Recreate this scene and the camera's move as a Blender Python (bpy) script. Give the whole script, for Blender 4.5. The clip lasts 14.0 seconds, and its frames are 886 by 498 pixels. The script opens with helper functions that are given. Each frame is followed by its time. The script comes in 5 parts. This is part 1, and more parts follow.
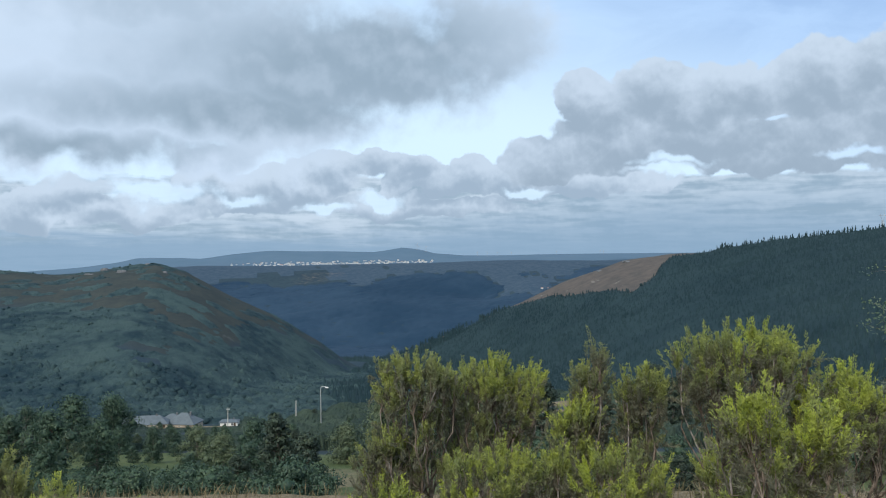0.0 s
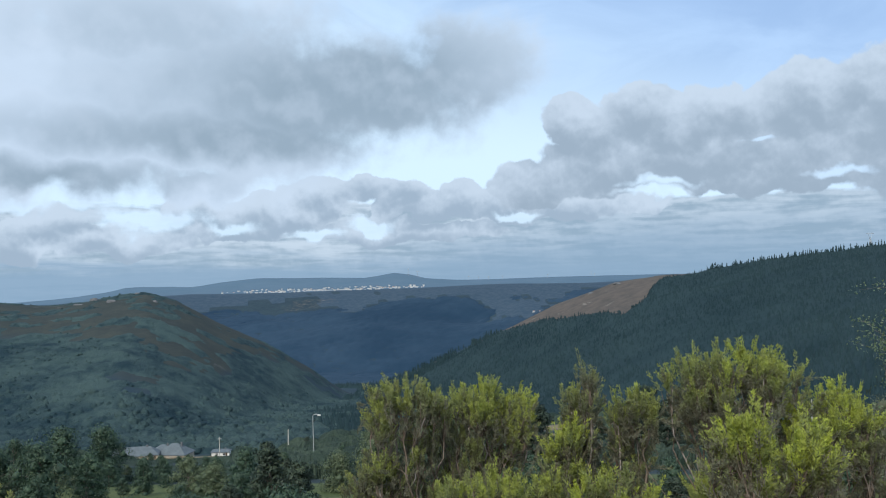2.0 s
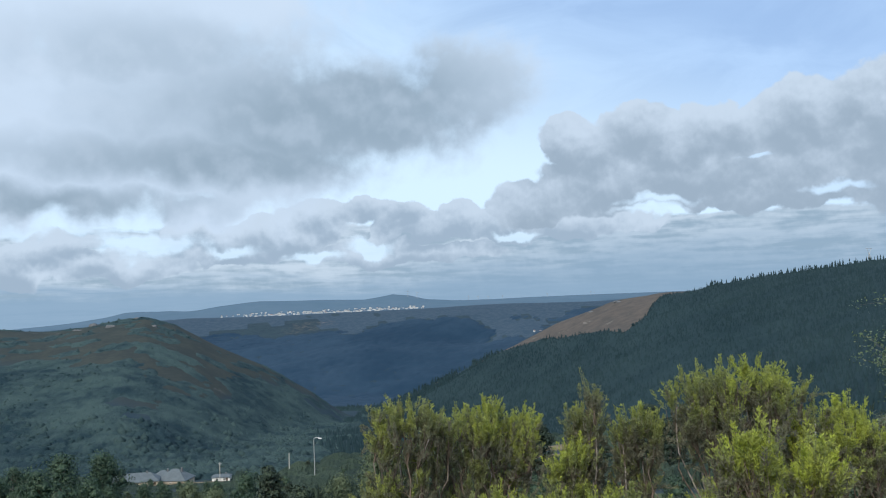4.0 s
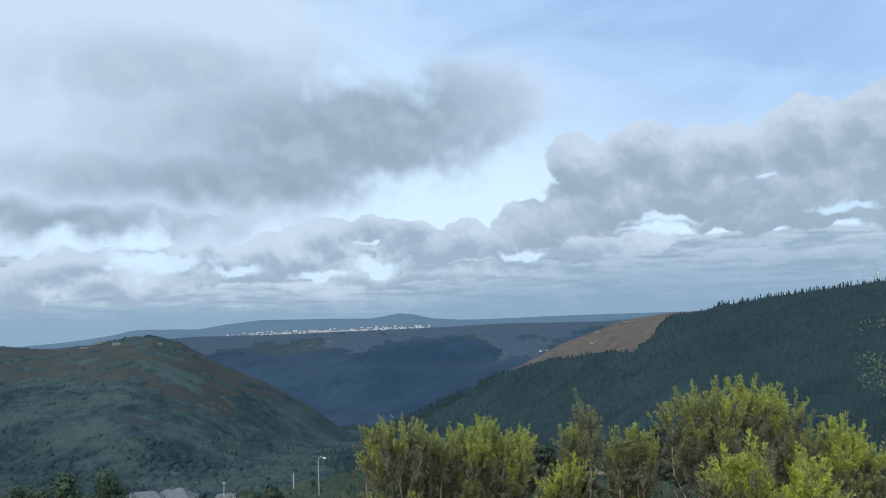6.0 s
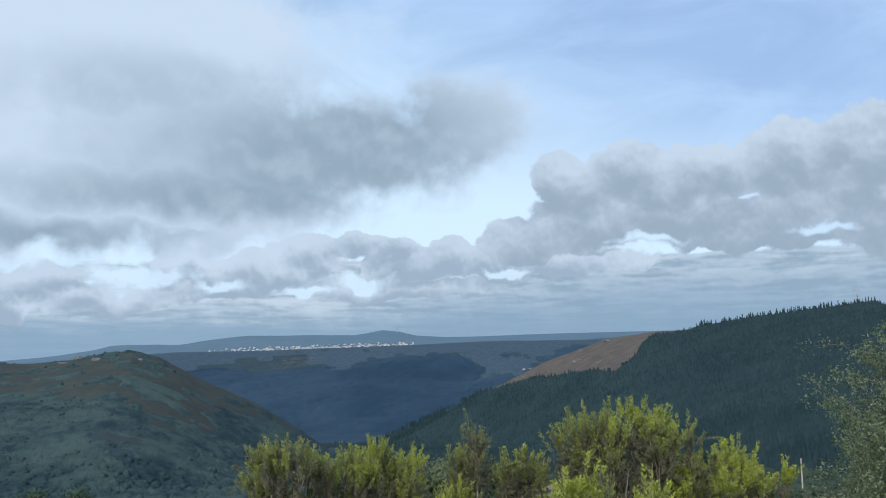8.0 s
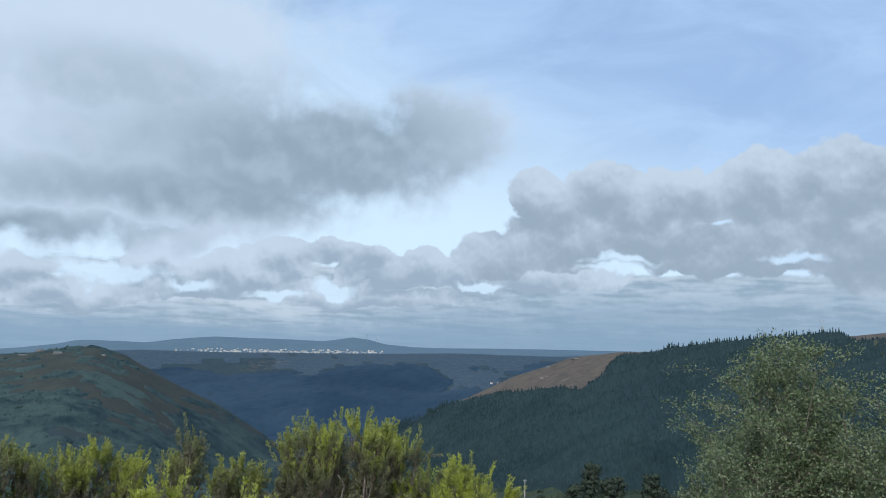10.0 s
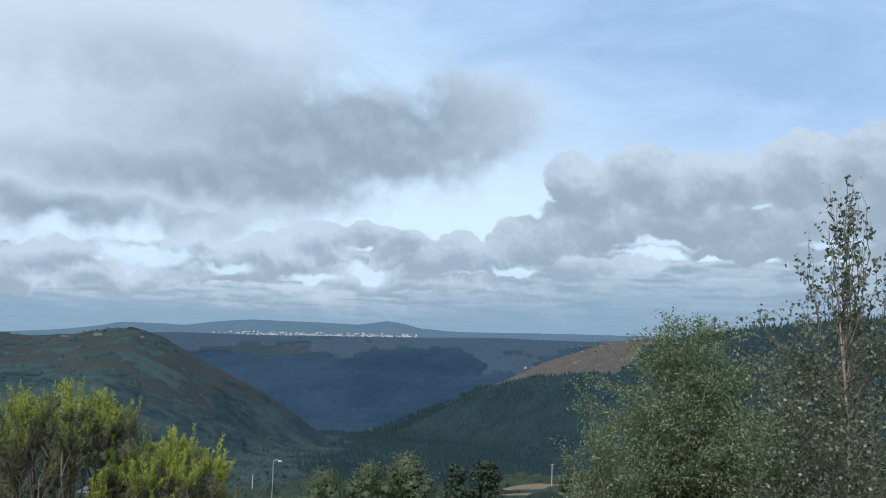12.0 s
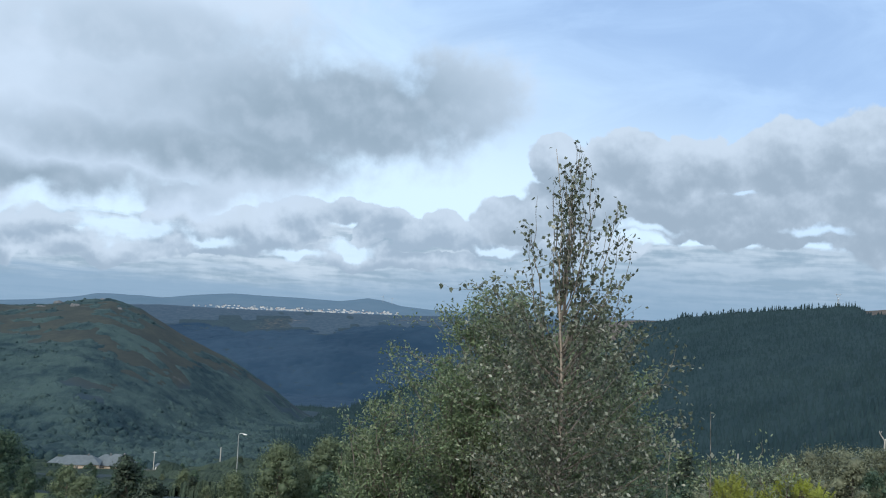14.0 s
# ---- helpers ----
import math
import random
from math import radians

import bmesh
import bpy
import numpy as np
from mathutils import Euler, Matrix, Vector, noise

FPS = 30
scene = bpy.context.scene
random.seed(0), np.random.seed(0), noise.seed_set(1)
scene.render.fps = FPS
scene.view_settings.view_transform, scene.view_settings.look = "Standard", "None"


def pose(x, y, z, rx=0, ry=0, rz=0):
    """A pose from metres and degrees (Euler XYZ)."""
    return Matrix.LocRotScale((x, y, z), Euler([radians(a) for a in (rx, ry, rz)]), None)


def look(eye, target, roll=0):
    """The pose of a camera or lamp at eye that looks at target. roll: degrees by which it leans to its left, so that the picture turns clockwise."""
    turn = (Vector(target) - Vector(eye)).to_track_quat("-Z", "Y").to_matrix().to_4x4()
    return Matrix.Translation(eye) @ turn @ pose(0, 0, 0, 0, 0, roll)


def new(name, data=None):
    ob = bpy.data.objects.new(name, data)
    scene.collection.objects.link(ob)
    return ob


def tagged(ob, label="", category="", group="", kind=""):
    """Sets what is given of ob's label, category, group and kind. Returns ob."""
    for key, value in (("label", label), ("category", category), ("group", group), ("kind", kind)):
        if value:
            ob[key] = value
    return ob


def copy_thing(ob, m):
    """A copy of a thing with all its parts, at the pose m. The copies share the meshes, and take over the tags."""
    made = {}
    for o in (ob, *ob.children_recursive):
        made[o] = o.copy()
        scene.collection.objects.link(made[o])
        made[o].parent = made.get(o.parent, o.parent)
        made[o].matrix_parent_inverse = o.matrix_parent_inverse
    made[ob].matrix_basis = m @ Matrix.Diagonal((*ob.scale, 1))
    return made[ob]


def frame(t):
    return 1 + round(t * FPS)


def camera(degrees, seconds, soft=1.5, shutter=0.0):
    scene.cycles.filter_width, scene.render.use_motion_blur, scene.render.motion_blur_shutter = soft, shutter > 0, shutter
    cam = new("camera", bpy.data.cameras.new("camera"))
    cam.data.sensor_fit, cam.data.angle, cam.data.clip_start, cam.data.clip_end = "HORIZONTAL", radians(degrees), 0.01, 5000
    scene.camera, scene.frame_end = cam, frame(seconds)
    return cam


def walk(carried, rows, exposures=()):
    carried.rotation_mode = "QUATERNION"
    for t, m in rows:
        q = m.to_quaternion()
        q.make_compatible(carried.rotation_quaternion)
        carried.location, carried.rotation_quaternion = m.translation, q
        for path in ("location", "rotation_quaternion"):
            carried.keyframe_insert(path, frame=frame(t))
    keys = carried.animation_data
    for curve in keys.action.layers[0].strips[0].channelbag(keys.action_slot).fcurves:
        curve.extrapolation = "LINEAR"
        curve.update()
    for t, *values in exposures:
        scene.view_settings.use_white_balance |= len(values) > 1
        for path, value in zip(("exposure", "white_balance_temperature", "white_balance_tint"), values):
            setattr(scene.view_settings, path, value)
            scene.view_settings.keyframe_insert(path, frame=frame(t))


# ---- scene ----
# ---- camera and walk ----
cam = camera(57.4, 14.0, soft=1.1)
HEAD, GRADE = math.sin(radians(4.06)), math.sin(radians(-0.49))


def stand(s, yaw, pitch, roll):
    """The camera s metres along its straight line."""
    return pose(s, s * HEAD, s * GRADE, 90 + pitch, roll, yaw)


WALK = [
    (0.0, -0.000, -0.00, 0.35, -0.00),
    (0.5, -0.002, -0.31, 0.79, 0.25),
    (1.0, 0.001, -0.56, 1.23, 0.40),
    (1.5, 0.015, -0.60, 1.64, 0.68),
    (2.0, 0.024, -0.62, 2.09, 0.88),
    (2.5, 0.031, -0.64, 2.45, 1.15),
    (3.0, 0.017, -0.39, 2.87, 1.45),
    (5.5, 0.005, -1.04, 4.50, 1.96),
    (6.0, 0.099, -0.21, 4.92, 1.39),
    (6.5, 0.309, 0.40, 5.17, 0.82),
    (7.0, 0.411, 0.15, 5.26, 0.58),
    (7.5, 0.475, -0.22, 5.75, 0.48),
    (8.0, 0.804, -1.35, 6.11, 0.97),
    (8.2, 0.971, -2.79, 6.22, 1.44),
    (10.3, 2.899, -3.39, 6.90, -1.87),
    (10.5, 3.131, -3.65, 6.38, -1.38),
    (11.0, 3.678, -4.54, 5.09, -1.07),
    (11.5, 4.241, -3.05, 5.32, -5.99),
    (12.0, 4.809, -1.03, 5.70, -2.16),
    (12.5, 5.492, -5.34, 5.24, -3.37),
    (13.0, 6.191, -4.10, 3.89, -1.87),
    (13.5, 6.776, -3.01, 3.56, -4.69),
    (14.0, 7.468, -2.33, 4.25, -3.40),
]
EXPOSURES = [(0.0, 0.03), (5.5, 0.0), (8.2, -0.04), (10.3, -0.08), (11.2, -0.07), (12.5, -0.02), (13.5, 0.02), (14.0, 0.05)]
walk(cam, [(t, stand(s, yaw, pitch, roll)) for t, s, yaw, pitch, roll in WALK], EXPOSURES)

# ---- world, sun ----
SUN_AZ, SUN_EL = 203.0, 40.0        # degrees clockwise from the y axis, and above the horizon
SUN_DIR = Vector((math.sin(radians(SUN_AZ)) * math.cos(radians(SUN_EL)),
                  math.cos(radians(SUN_AZ)) * math.cos(radians(SUN_EL)), math.sin(radians(SUN_EL))))
sun = new("sun", bpy.data.lights.new("sun", "SUN"))
sun.data.energy, sun.data.angle, sun.data.color = 3.2, radians(26), (1.0, 0.93, 0.80)
sun.matrix_world = look((0, 0, 0), -SUN_DIR)


class Nodes:
    """Short hand for building a node tree."""

    def __init__(self, tree):
        self.tree = tree
        self.tree.nodes.clear()

    def add(self, kind):
        return self.tree.nodes.new(kind)

    def plug(self, socket, value):
        if isinstance(value, bpy.types.NodeSocket):
            self.tree.links.new(value, socket)
        elif value is not None:
            socket.default_value = value

    def m(self, op, a, b=None, c=None, clamp=False):
        n = self.add("ShaderNodeMath")
        n.operation, n.use_clamp = op, clamp
        for i, v in enumerate((a, b, c)):
            self.plug(n.inputs[i], v)
        return n.outputs[0]

    def v(self, op, a, b=None, scale=None):
        n = self.add("ShaderNodeVectorMath")
        n.operation = op
        self.plug(n.inputs[0], a)
        self.plug(n.inputs[1], b)
        if scale is not None:
            self.plug(n.inputs["Scale"], scale)
        return n.outputs["Value"] if op in ("LENGTH", "DOT_PRODUCT") else n.outputs[0]

    def step(self, x, lo, hi, a=0.0, b=1.0):
        n = self.add("ShaderNodeMapRange")
        n.interpolation_type = "SMOOTHSTEP"
        for i, v in enumerate((x, lo, hi, a, b)):
            self.plug(n.inputs[i], v)
        return n.outputs[0]

    def mix(self, f, a, b, mode="MIX"):
        n = self.add("ShaderNodeMix")
        n.data_type, n.blend_type = "RGBA", mode
        for i, v in ((0, f), (6, a), (7, b)):
            if isinstance(v, tuple) and len(v) == 3:
                v = (*v, 1.0)
            self.plug(n.inputs[i], v)
        return n.outputs[2]

    def noise(self, vector, scale, detail=4.0, rough=0.55, distort=0.0, lac=2.0):
        n = self.add("ShaderNodeTexNoise")
        for key, v in (("Vector", vector), ("Scale", scale), ("Detail", detail), ("Roughness", rough), ("Distortion", distort), ("Lacunarity", lac)):
            self.plug(n.inputs[key], v)
        return n.outputs["Fac"]


world = bpy.data.worlds.new("sky")
world.use_nodes = True
scene.world = world


def build_sky(tree):
    """A broken cloud deck before a pale blue sky: cloud banks by azimuth and height in degrees, their edges torn by noise."""
    k = Nodes(tree)
    ray = k.v("NORMALIZE", k.add("ShaderNodeTexCoord").outputs["Generated"])
    xyz = k.add("ShaderNodeSeparateXYZ")
    k.plug(xyz.inputs[0], ray)
    x, y, z = xyz.outputs
    az = k.m("MULTIPLY", k.m("ARCTAN2", x, y), 57.2958)
    el = k.m("MULTIPLY", k.m("ARCSINE", z), 57.2958)
    coarse = k.noise(ray, 7.0, 3.0, 0.5)
    fine = k.noise(ray, 21.0, 4.0, 0.5)
    fine_up = k.noise(k.v("ADD", ray, (0.005, 0.0, 0.016)), 21.0, 4.0, 0.5)
    crisp = k.noise(ray, 60.0, 4.0, 0.55)
    puff = k.m("SUBTRACT", crisp, k.noise(k.v("ADD", ray, (0.002, 0.0, 0.006)), 60.0, 4.0, 0.55))
    relief = k.m("SUBTRACT", fine, fine_up)                     # brighter where the billows face up
    tear = k.m("ADD", k.m("MULTIPLY", k.m("SUBTRACT", coarse, 0.5), 1.0), k.m("MULTIPLY", k.m("SUBTRACT", fine, 0.5), 0.8))
    tear = k.m("ADD", tear, k.m("MULTIPLY", k.m("SUBTRACT", crisp, 0.5), 0.45))
    wobble = k.add("ShaderNodeCombineXYZ")
    k.plug(wobble.inputs[0], k.m("ADD", az, k.m("MULTIPLY", k.m("SUBTRACT", fine, 0.5), 2.8)))
    k.plug(wobble.inputs[1], k.m("ADD", el, k.m("MULTIPLY", k.m("SUBTRACT", fine_up, 0.5), 2.8)))
    spot = wobble.outputs[0]

    def bank(lumps, above=0.0):
        """How deep in a bank of lumps (bearing, height, half widths) a place, or the place so much above it, lies."""
        best = None
        for a, e, ra, re in lumps:
            d = k.v("LENGTH", k.v("MULTIPLY", k.v("SUBTRACT", spot, (a, e - above, 0)), (1 / ra, 1 / re, 0)))
            best = d if best is None else k.m("SMOOTH_MIN", best, d, 0.12)
        return k.m("SUBTRACT", 1.0, best)

    # clear sky
    nishita = k.add("ShaderNodeTexSky")
    nishita.sky_type, nishita.sun_disc = "NISHITA", False
    nishita.sun_elevation, nishita.sun_rotation = radians(SUN_EL), radians(SUN_AZ)
    blue = k.v("SCALE", nishita.outputs[0], scale=0.9)
    veil = k.m("MULTIPLY", k.step(k.noise(k.v("MULTIPLY", ray, (1.0, 1.0, 2.5)), 5.0, 6.0, 0.6, 0.6), 0.3, 0.75), 0.75)
    veil = k.m("MAXIMUM", veil, k.step(el, 17.0, 7.0, 0.0, 0.9))
    sky = k.mix(veil, blue, (6.2, 8.2, 10.2))
    sky = k.mix(0.72, sky, k.mix(k.step(k.m("ADD", k.m("MULTIPLY", az, 0.35), el), 10.0, 26.0), (6.7, 8.7, 10.7), (3.9, 5.9, 9.3)))

    left = bank([(-19.3, 12.8, 18.8, 8.6), (-5.9, 12.8, 12.0, 4.6), (-20.3, 20.2, 17.2, 7.6), (-24.4, 8.2, 12.0, 3.4), (-12.7, 9.1, 10.8, 3.4), (-15.9, 6.3, 3.6, 1.5), (2.4, 15.2, 6.5, 4.2)])
    gloom = bank([(-6.5, 12.8, 13.0, 4.2), (-3.0, 14.4, 8.5, 3.6), (-12.5, 9.9, 14.0, 1.7), (-26.5, 6.8, 10.0, 1.1)])
    right_lumps = [(9.5, 11.0, 2.3, 1.8), (11.3, 10.2, 2.8, 1.6), (14.2, 11.4, 2.5, 1.9), (15.9, 10.8, 2.4, 1.6), (18.6, 10.8, 2.0, 1.9), (20.4, 10.8, 1.9, 1.8), (23.6, 10.8, 2.0, 2.4), (25.4, 11.9, 2.9, 2.1), (27.4, 11.8, 2.4, 2.0), (29.8, 11.0, 4.8, 3.2), (20.2, 8.4, 13.2, 2.5), (6.9, 6.5, 3.2, 1.7), (11.9, 7.6, 5.2, 2.5), (23.0, 7.0, 11.2, 1.9), (32.4, 7.7, 8.0, 4.0)]
    mid_lumps = [(-4.6, 6.5, 2.6, 1.0), (-2.6, 6.2, 2.4, 0.9), (-7.7, 5.9, 3.4, 1.2), (-0.9, 5.2, 3.4, 1.1), (-10.8, 4.8, 4.8, 1.1), (-13.9, 3.7, 4.8, 1.0), (-21.1, 2.7, 5.2, 1.0), (-24.2, 4.3, 2.2, 0.6), (-27.4, 2.8, 2.4, 1.5), (1.9, 5.7, 2.2, 1.4), (5.1, 5.2, 4.4, 1.4), (10.2, 5.0, 6.4, 1.1), (-16.4, 4.9, 2.4, 0.9), (-25.7, 3.9, 2.4, 0.9), (-23.1, 3.1, 2.4, 0.7), (-2.2, 3.4, 8.0, 0.9)]
    breaks = k.step(k.m("ADD", bank([(-25.2, 5.2, 4.4, 0.7), (-19.3, 4.2, 5.6, 1.0), (-13.9, 3.7, 2.4, 0.6), (-8.5, 3.3, 2.4, 0.5), (-4.1, 3.9, 2.4, 0.5), (15.6, 6.2, 3.2, 0.55), (27.0, 6.2, 2.8, 0.4), (22.0, 8.4, 1.4, 0.3), (5.8, 4.4, 2.4, 0.4), (14.9, 5.6, 3.2, 0.4)]), k.m("MULTIPLY", tear, 1.5)), -0.02, 0.7, 1.0, 0.12)
    right, right_over = bank(right_lumps), bank(right_lumps, 1.5)
    mid, mid_over = bank(mid_lumps), bank(mid_lumps, 0.9)

    # the broad grey bank
    mild = k.m("ADD", k.m("MULTIPLY", k.m("SUBTRACT", coarse, 0.5), 1.0), k.m("MULTIPLY", k.m("SUBTRACT", fine, 0.5), 0.55))
    left_cover = k.step(k.m("ADD", left, k.m("MULTIPLY", tear, 0.78)), -0.06, 0.46)
    left_shade = k.step(k.m("ADD", gloom, k.m("ADD", k.m("MULTIPLY", mild, 0.8), k.m("MULTIPLY", k.m("SUBTRACT", crisp, 0.5), 0.12))), -0.85, 0.75)
    upper = k.step(k.m("ADD", bank([(-17.5, 16.6, 10.0, 2.6)]), k.m("MULTIPLY", mild, 1.0)), -0.5, 0.7, 0.0, 0.55)
    left_shade = k.m("MAXIMUM", left_shade, upper)
    left_shade = k.m("MULTIPLY", left_shade, k.step(left, -0.05, 0.40, 0.35, 1.0))
    left_tone = k.mix(left_shade, (5.65, 6.95, 8.6), (2.9, 3.9, 4.95))
    left_tone = k.mix(k.m("MULTIPLY", k.step(k.m("ADD", k.m("MULTIPLY", relief, 2.2), k.m("MULTIPLY", k.m("SUBTRACT", coarse, 0.5), 1.5)), -0.25, 0.6), 0.28), left_tone, (6.0, 7.2, 8.8))
    # heaped clouds with bright tops
    soft = k.m("ADD", k.m("ADD", k.m("MULTIPLY", relief, 1.9), k.m("MULTIPLY", puff, 0.7)), k.m("ADD", k.m("MULTIPLY", k.m("SUBTRACT", coarse, 0.5), 1.3), k.m("MULTIPLY", k.m("SUBTRACT", crisp, 0.5), 0.35)))
    right_cover = k.step(k.m("ADD", right, k.m("MULTIPLY", tear, 0.34)), 0.0, 0.12)
    right_cover = k.m("MULTIPLY", right_cover, breaks)
    right_light = k.step(k.m("SUBTRACT", soft, right_over), -1.0, 0.75)
    right_tone = k.mix(right_light, (3.15, 4.1, 5.2), (5.4, 6.55, 7.95))
    mid_cover = k.step(k.m("ADD", mid, k.m("MULTIPLY", tear, 0.50)), 0.0, 0.13)
    mid_cover = k.m("MULTIPLY", mid_cover, breaks)
    mid_light = k.step(k.m("SUBTRACT", soft, mid_over), -0.8, 0.4)
    mid_tone = k.mix(mid_light, (3.3, 4.35, 5.6), (5.3, 6.45, 7.8))

    # rows of layered cloud towards the horizon
    flat = k.add("ShaderNodeCombineXYZ")
    k.plug(flat.inputs[0], k.m("MULTIPLY", az, 0.11))
    k.plug(flat.inputs[1], k.m("MULTIPLY", k.m("POWER", k.m("MAXIMUM", k.m("ADD", el, 1.2), 0.01), 0.62), 2.0))
    rows = k.noise(flat.outputs[0], 1.5, 5.0, 0.55, 0.15)
    rows_up = k.noise(k.v("ADD", flat.outputs[0], (0.0, 0.14, 0.0)), 1.5, 5.0, 0.55, 0.15)
    lit_rows = k.m("SUBTRACT", rows, rows_up)
    thin = k.add("ShaderNodeCombineXYZ")
    k.plug(thin.inputs[0], k.m("MULTIPLY", az, 0.07))
    k.plug(thin.inputs[1], k.m("MULTIPLY", el, 0.95))
    strata = k.m("SUBTRACT", k.noise(thin.outputs[0], 1.3, 6.0, 0.62, 0.3), 0.5)
    low = k.m("ADD", k.step(el, 6.4, 4.2, -0.5, 0.9), k.m("MULTIPLY", k.m("SUBTRACT", rows, 0.5), 1.6))
    low = k.m("ADD", low, k.m("MULTIPLY", k.m("SUBTRACT", crisp, 0.5), 0.5))
    low_cover = k.m("MULTIPLY", k.step(low, 0.0, 0.35), breaks)
    low_light = k.step(k.m("ADD", k.m("ADD", k.m("ADD", k.m("MULTIPLY", lit_rows, 3.2), k.m("MULTIPLY", strata, 2.4)), k.m("MULTIPLY", puff, 0.6)), k.m("ADD", k.m("MULTIPLY", relief, 1.5), k.m("MULTIPLY", k.m("SUBTRACT", coarse, 0.5), 1.0))), -0.6, 0.6)
    low_tone = k.mix(low_light, (3.0, 4.15, 5.3), (5.3, 6.45, 7.7))
    murk = k.m("MULTIPLY", k.step(k.m("SUBTRACT", el, k.m("ADD", k.m("MULTIPLY", k.m("SUBTRACT", rows, 0.5), 2.0), k.m("MULTIPLY", strata, 4.0))), k.step(az, -8.0, 14.0, 2.4, 6.4), 0.2), 0.92)
    low_tone = k.mix(murk, low_tone, (2.4, 3.7, 5.2))

    # high broken cover outside the banks
    high = k.step(k.noise(ray, 3.2, 7.0, 0.55, 0.4), 0.40, 0.62)
    high = k.m("MULTIPLY", high, k.step(el, 24.0, 34.0))
    round_back = k.m("MULTIPLY", k.step(k.m("ABSOLUTE", az), 36.0, 46.0), k.step(k.noise(ray, 4.0, 7.0, 0.55), 0.36, 0.6))
    high = k.m("MAXIMUM", high, k.m("MULTIPLY", round_back, k.step(el, 2.0, 7.0)))

    sky = k.mix(high, sky, k.mix(k.step(fine, 0.35, 0.65), (4.0, 5.2, 6.2), (5.8, 7.0, 8.1)))
    sky = k.mix(low_cover, sky, low_tone)
    for cover, tone in ((mid_cover, mid_tone), (right_cover, right_tone), (left_cover, left_tone)):
        sky = k.mix(cover, sky, tone)
    sky = k.mix(k.step(el, -1.0, -3.5), sky, (1.4, 1.9, 2.4))
    out = k.add("ShaderNodeOutputWorld")
    back = k.add("ShaderNodeBackground")
    k.plug(back.inputs[0], sky)
    back.inputs[1].default_value = 0.108
    k.plug(out.inputs[0], back.outputs[0])


build_sky(world.node_tree)


# ---- materials ----
def material(name, rough=0.8, spec=0.3):
    """A new Principled material: the node helper, its shader and its output."""
    mat = bpy.data.materials.new(name)
    mat.use_nodes = True
    k = Nodes(mat.node_tree)
    out, bsdf = k.add("ShaderNodeOutputMaterial"), k.add("ShaderNodeBsdfPrincipled")
    bsdf.inputs["Roughness"].default_value = rough
    bsdf.inputs["Specular IOR Level"].default_value = spec
    k.plug(out.inputs[0], bsdf.outputs[0])
    return mat, k, bsdf, out


def bump(k, bsdf, height, strength, distance):
    n = k.add("ShaderNodeBump")
    n.inputs["Strength"].default_value, n.inputs["Distance"].default_value = strength, distance
    k.plug(n.inputs["Height"], height)
    k.plug(bsdf.inputs["Normal"], n.outputs[0])


def where(k):
    return k.add("ShaderNodeNewGeometry").outputs["Position"]


def coords(k):
    return k.add("ShaderNodeTexCoord").outputs["Object"]


def attribute(k, name):
    n = k.add("ShaderNodeAttribute")
    n.attribute_name = name
    return n


def foliage(name, old, mature, young, rough=0.55, through_light=0.25, spread=0.35, relief=0.7):
    """Leaves: the attribute 'young' runs from old growth to fresh shoots, each leaf a little different; valley trees
    also carry painted shade in it, birch and sallow painted glints.
    """
    mat, k, bsdf, out = material(name, rough, 0.35)
    geo = k.add("ShaderNodeNewGeometry")
    info = k.add("ShaderNodeObjectInfo")
    age = attribute(k, "young").outputs["Fac"]
    age = k.m("ADD", age, k.m("MULTIPLY", k.m("SUBTRACT", geo.outputs["Random Per Island"], 0.5), spread))
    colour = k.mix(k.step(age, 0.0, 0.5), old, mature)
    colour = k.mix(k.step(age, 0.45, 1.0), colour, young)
    patch = k.noise(geo.outputs["Position"], 1.7, 3.0)
    speckle = k.noise(geo.outputs["Position"], 7.0, 3.0, 0.7)
    colour = k.mix(k.step(speckle, 0.40, 0.60, 0.0, 0.5), colour, k.mix(0.5, colour, old))
    bump(k, bsdf, speckle, relief, 0.12)
    vary = k.m("ADD", k.m("MULTIPLY", patch, 0.7), k.m("MULTIPLY", info.outputs["Random"], 0.35))
    colour = k.mix(k.step(vary, 0.25, 0.85), k.mix(0.45, colour, old), colour)
    k.plug(bsdf.inputs["Base Color"], colour)
    glow = k.add("ShaderNodeBsdfTranslucent")
    k.plug(glow.inputs[0], colour)
    both = k.add("ShaderNodeMixShader")
    both.inputs[0].default_value = through_light
    k.plug(both.inputs[1], bsdf.outputs[0])
    k.plug(both.inputs[2], glow.outputs[0])
    k.plug(out.inputs[0], both.outputs[0])
    return mat


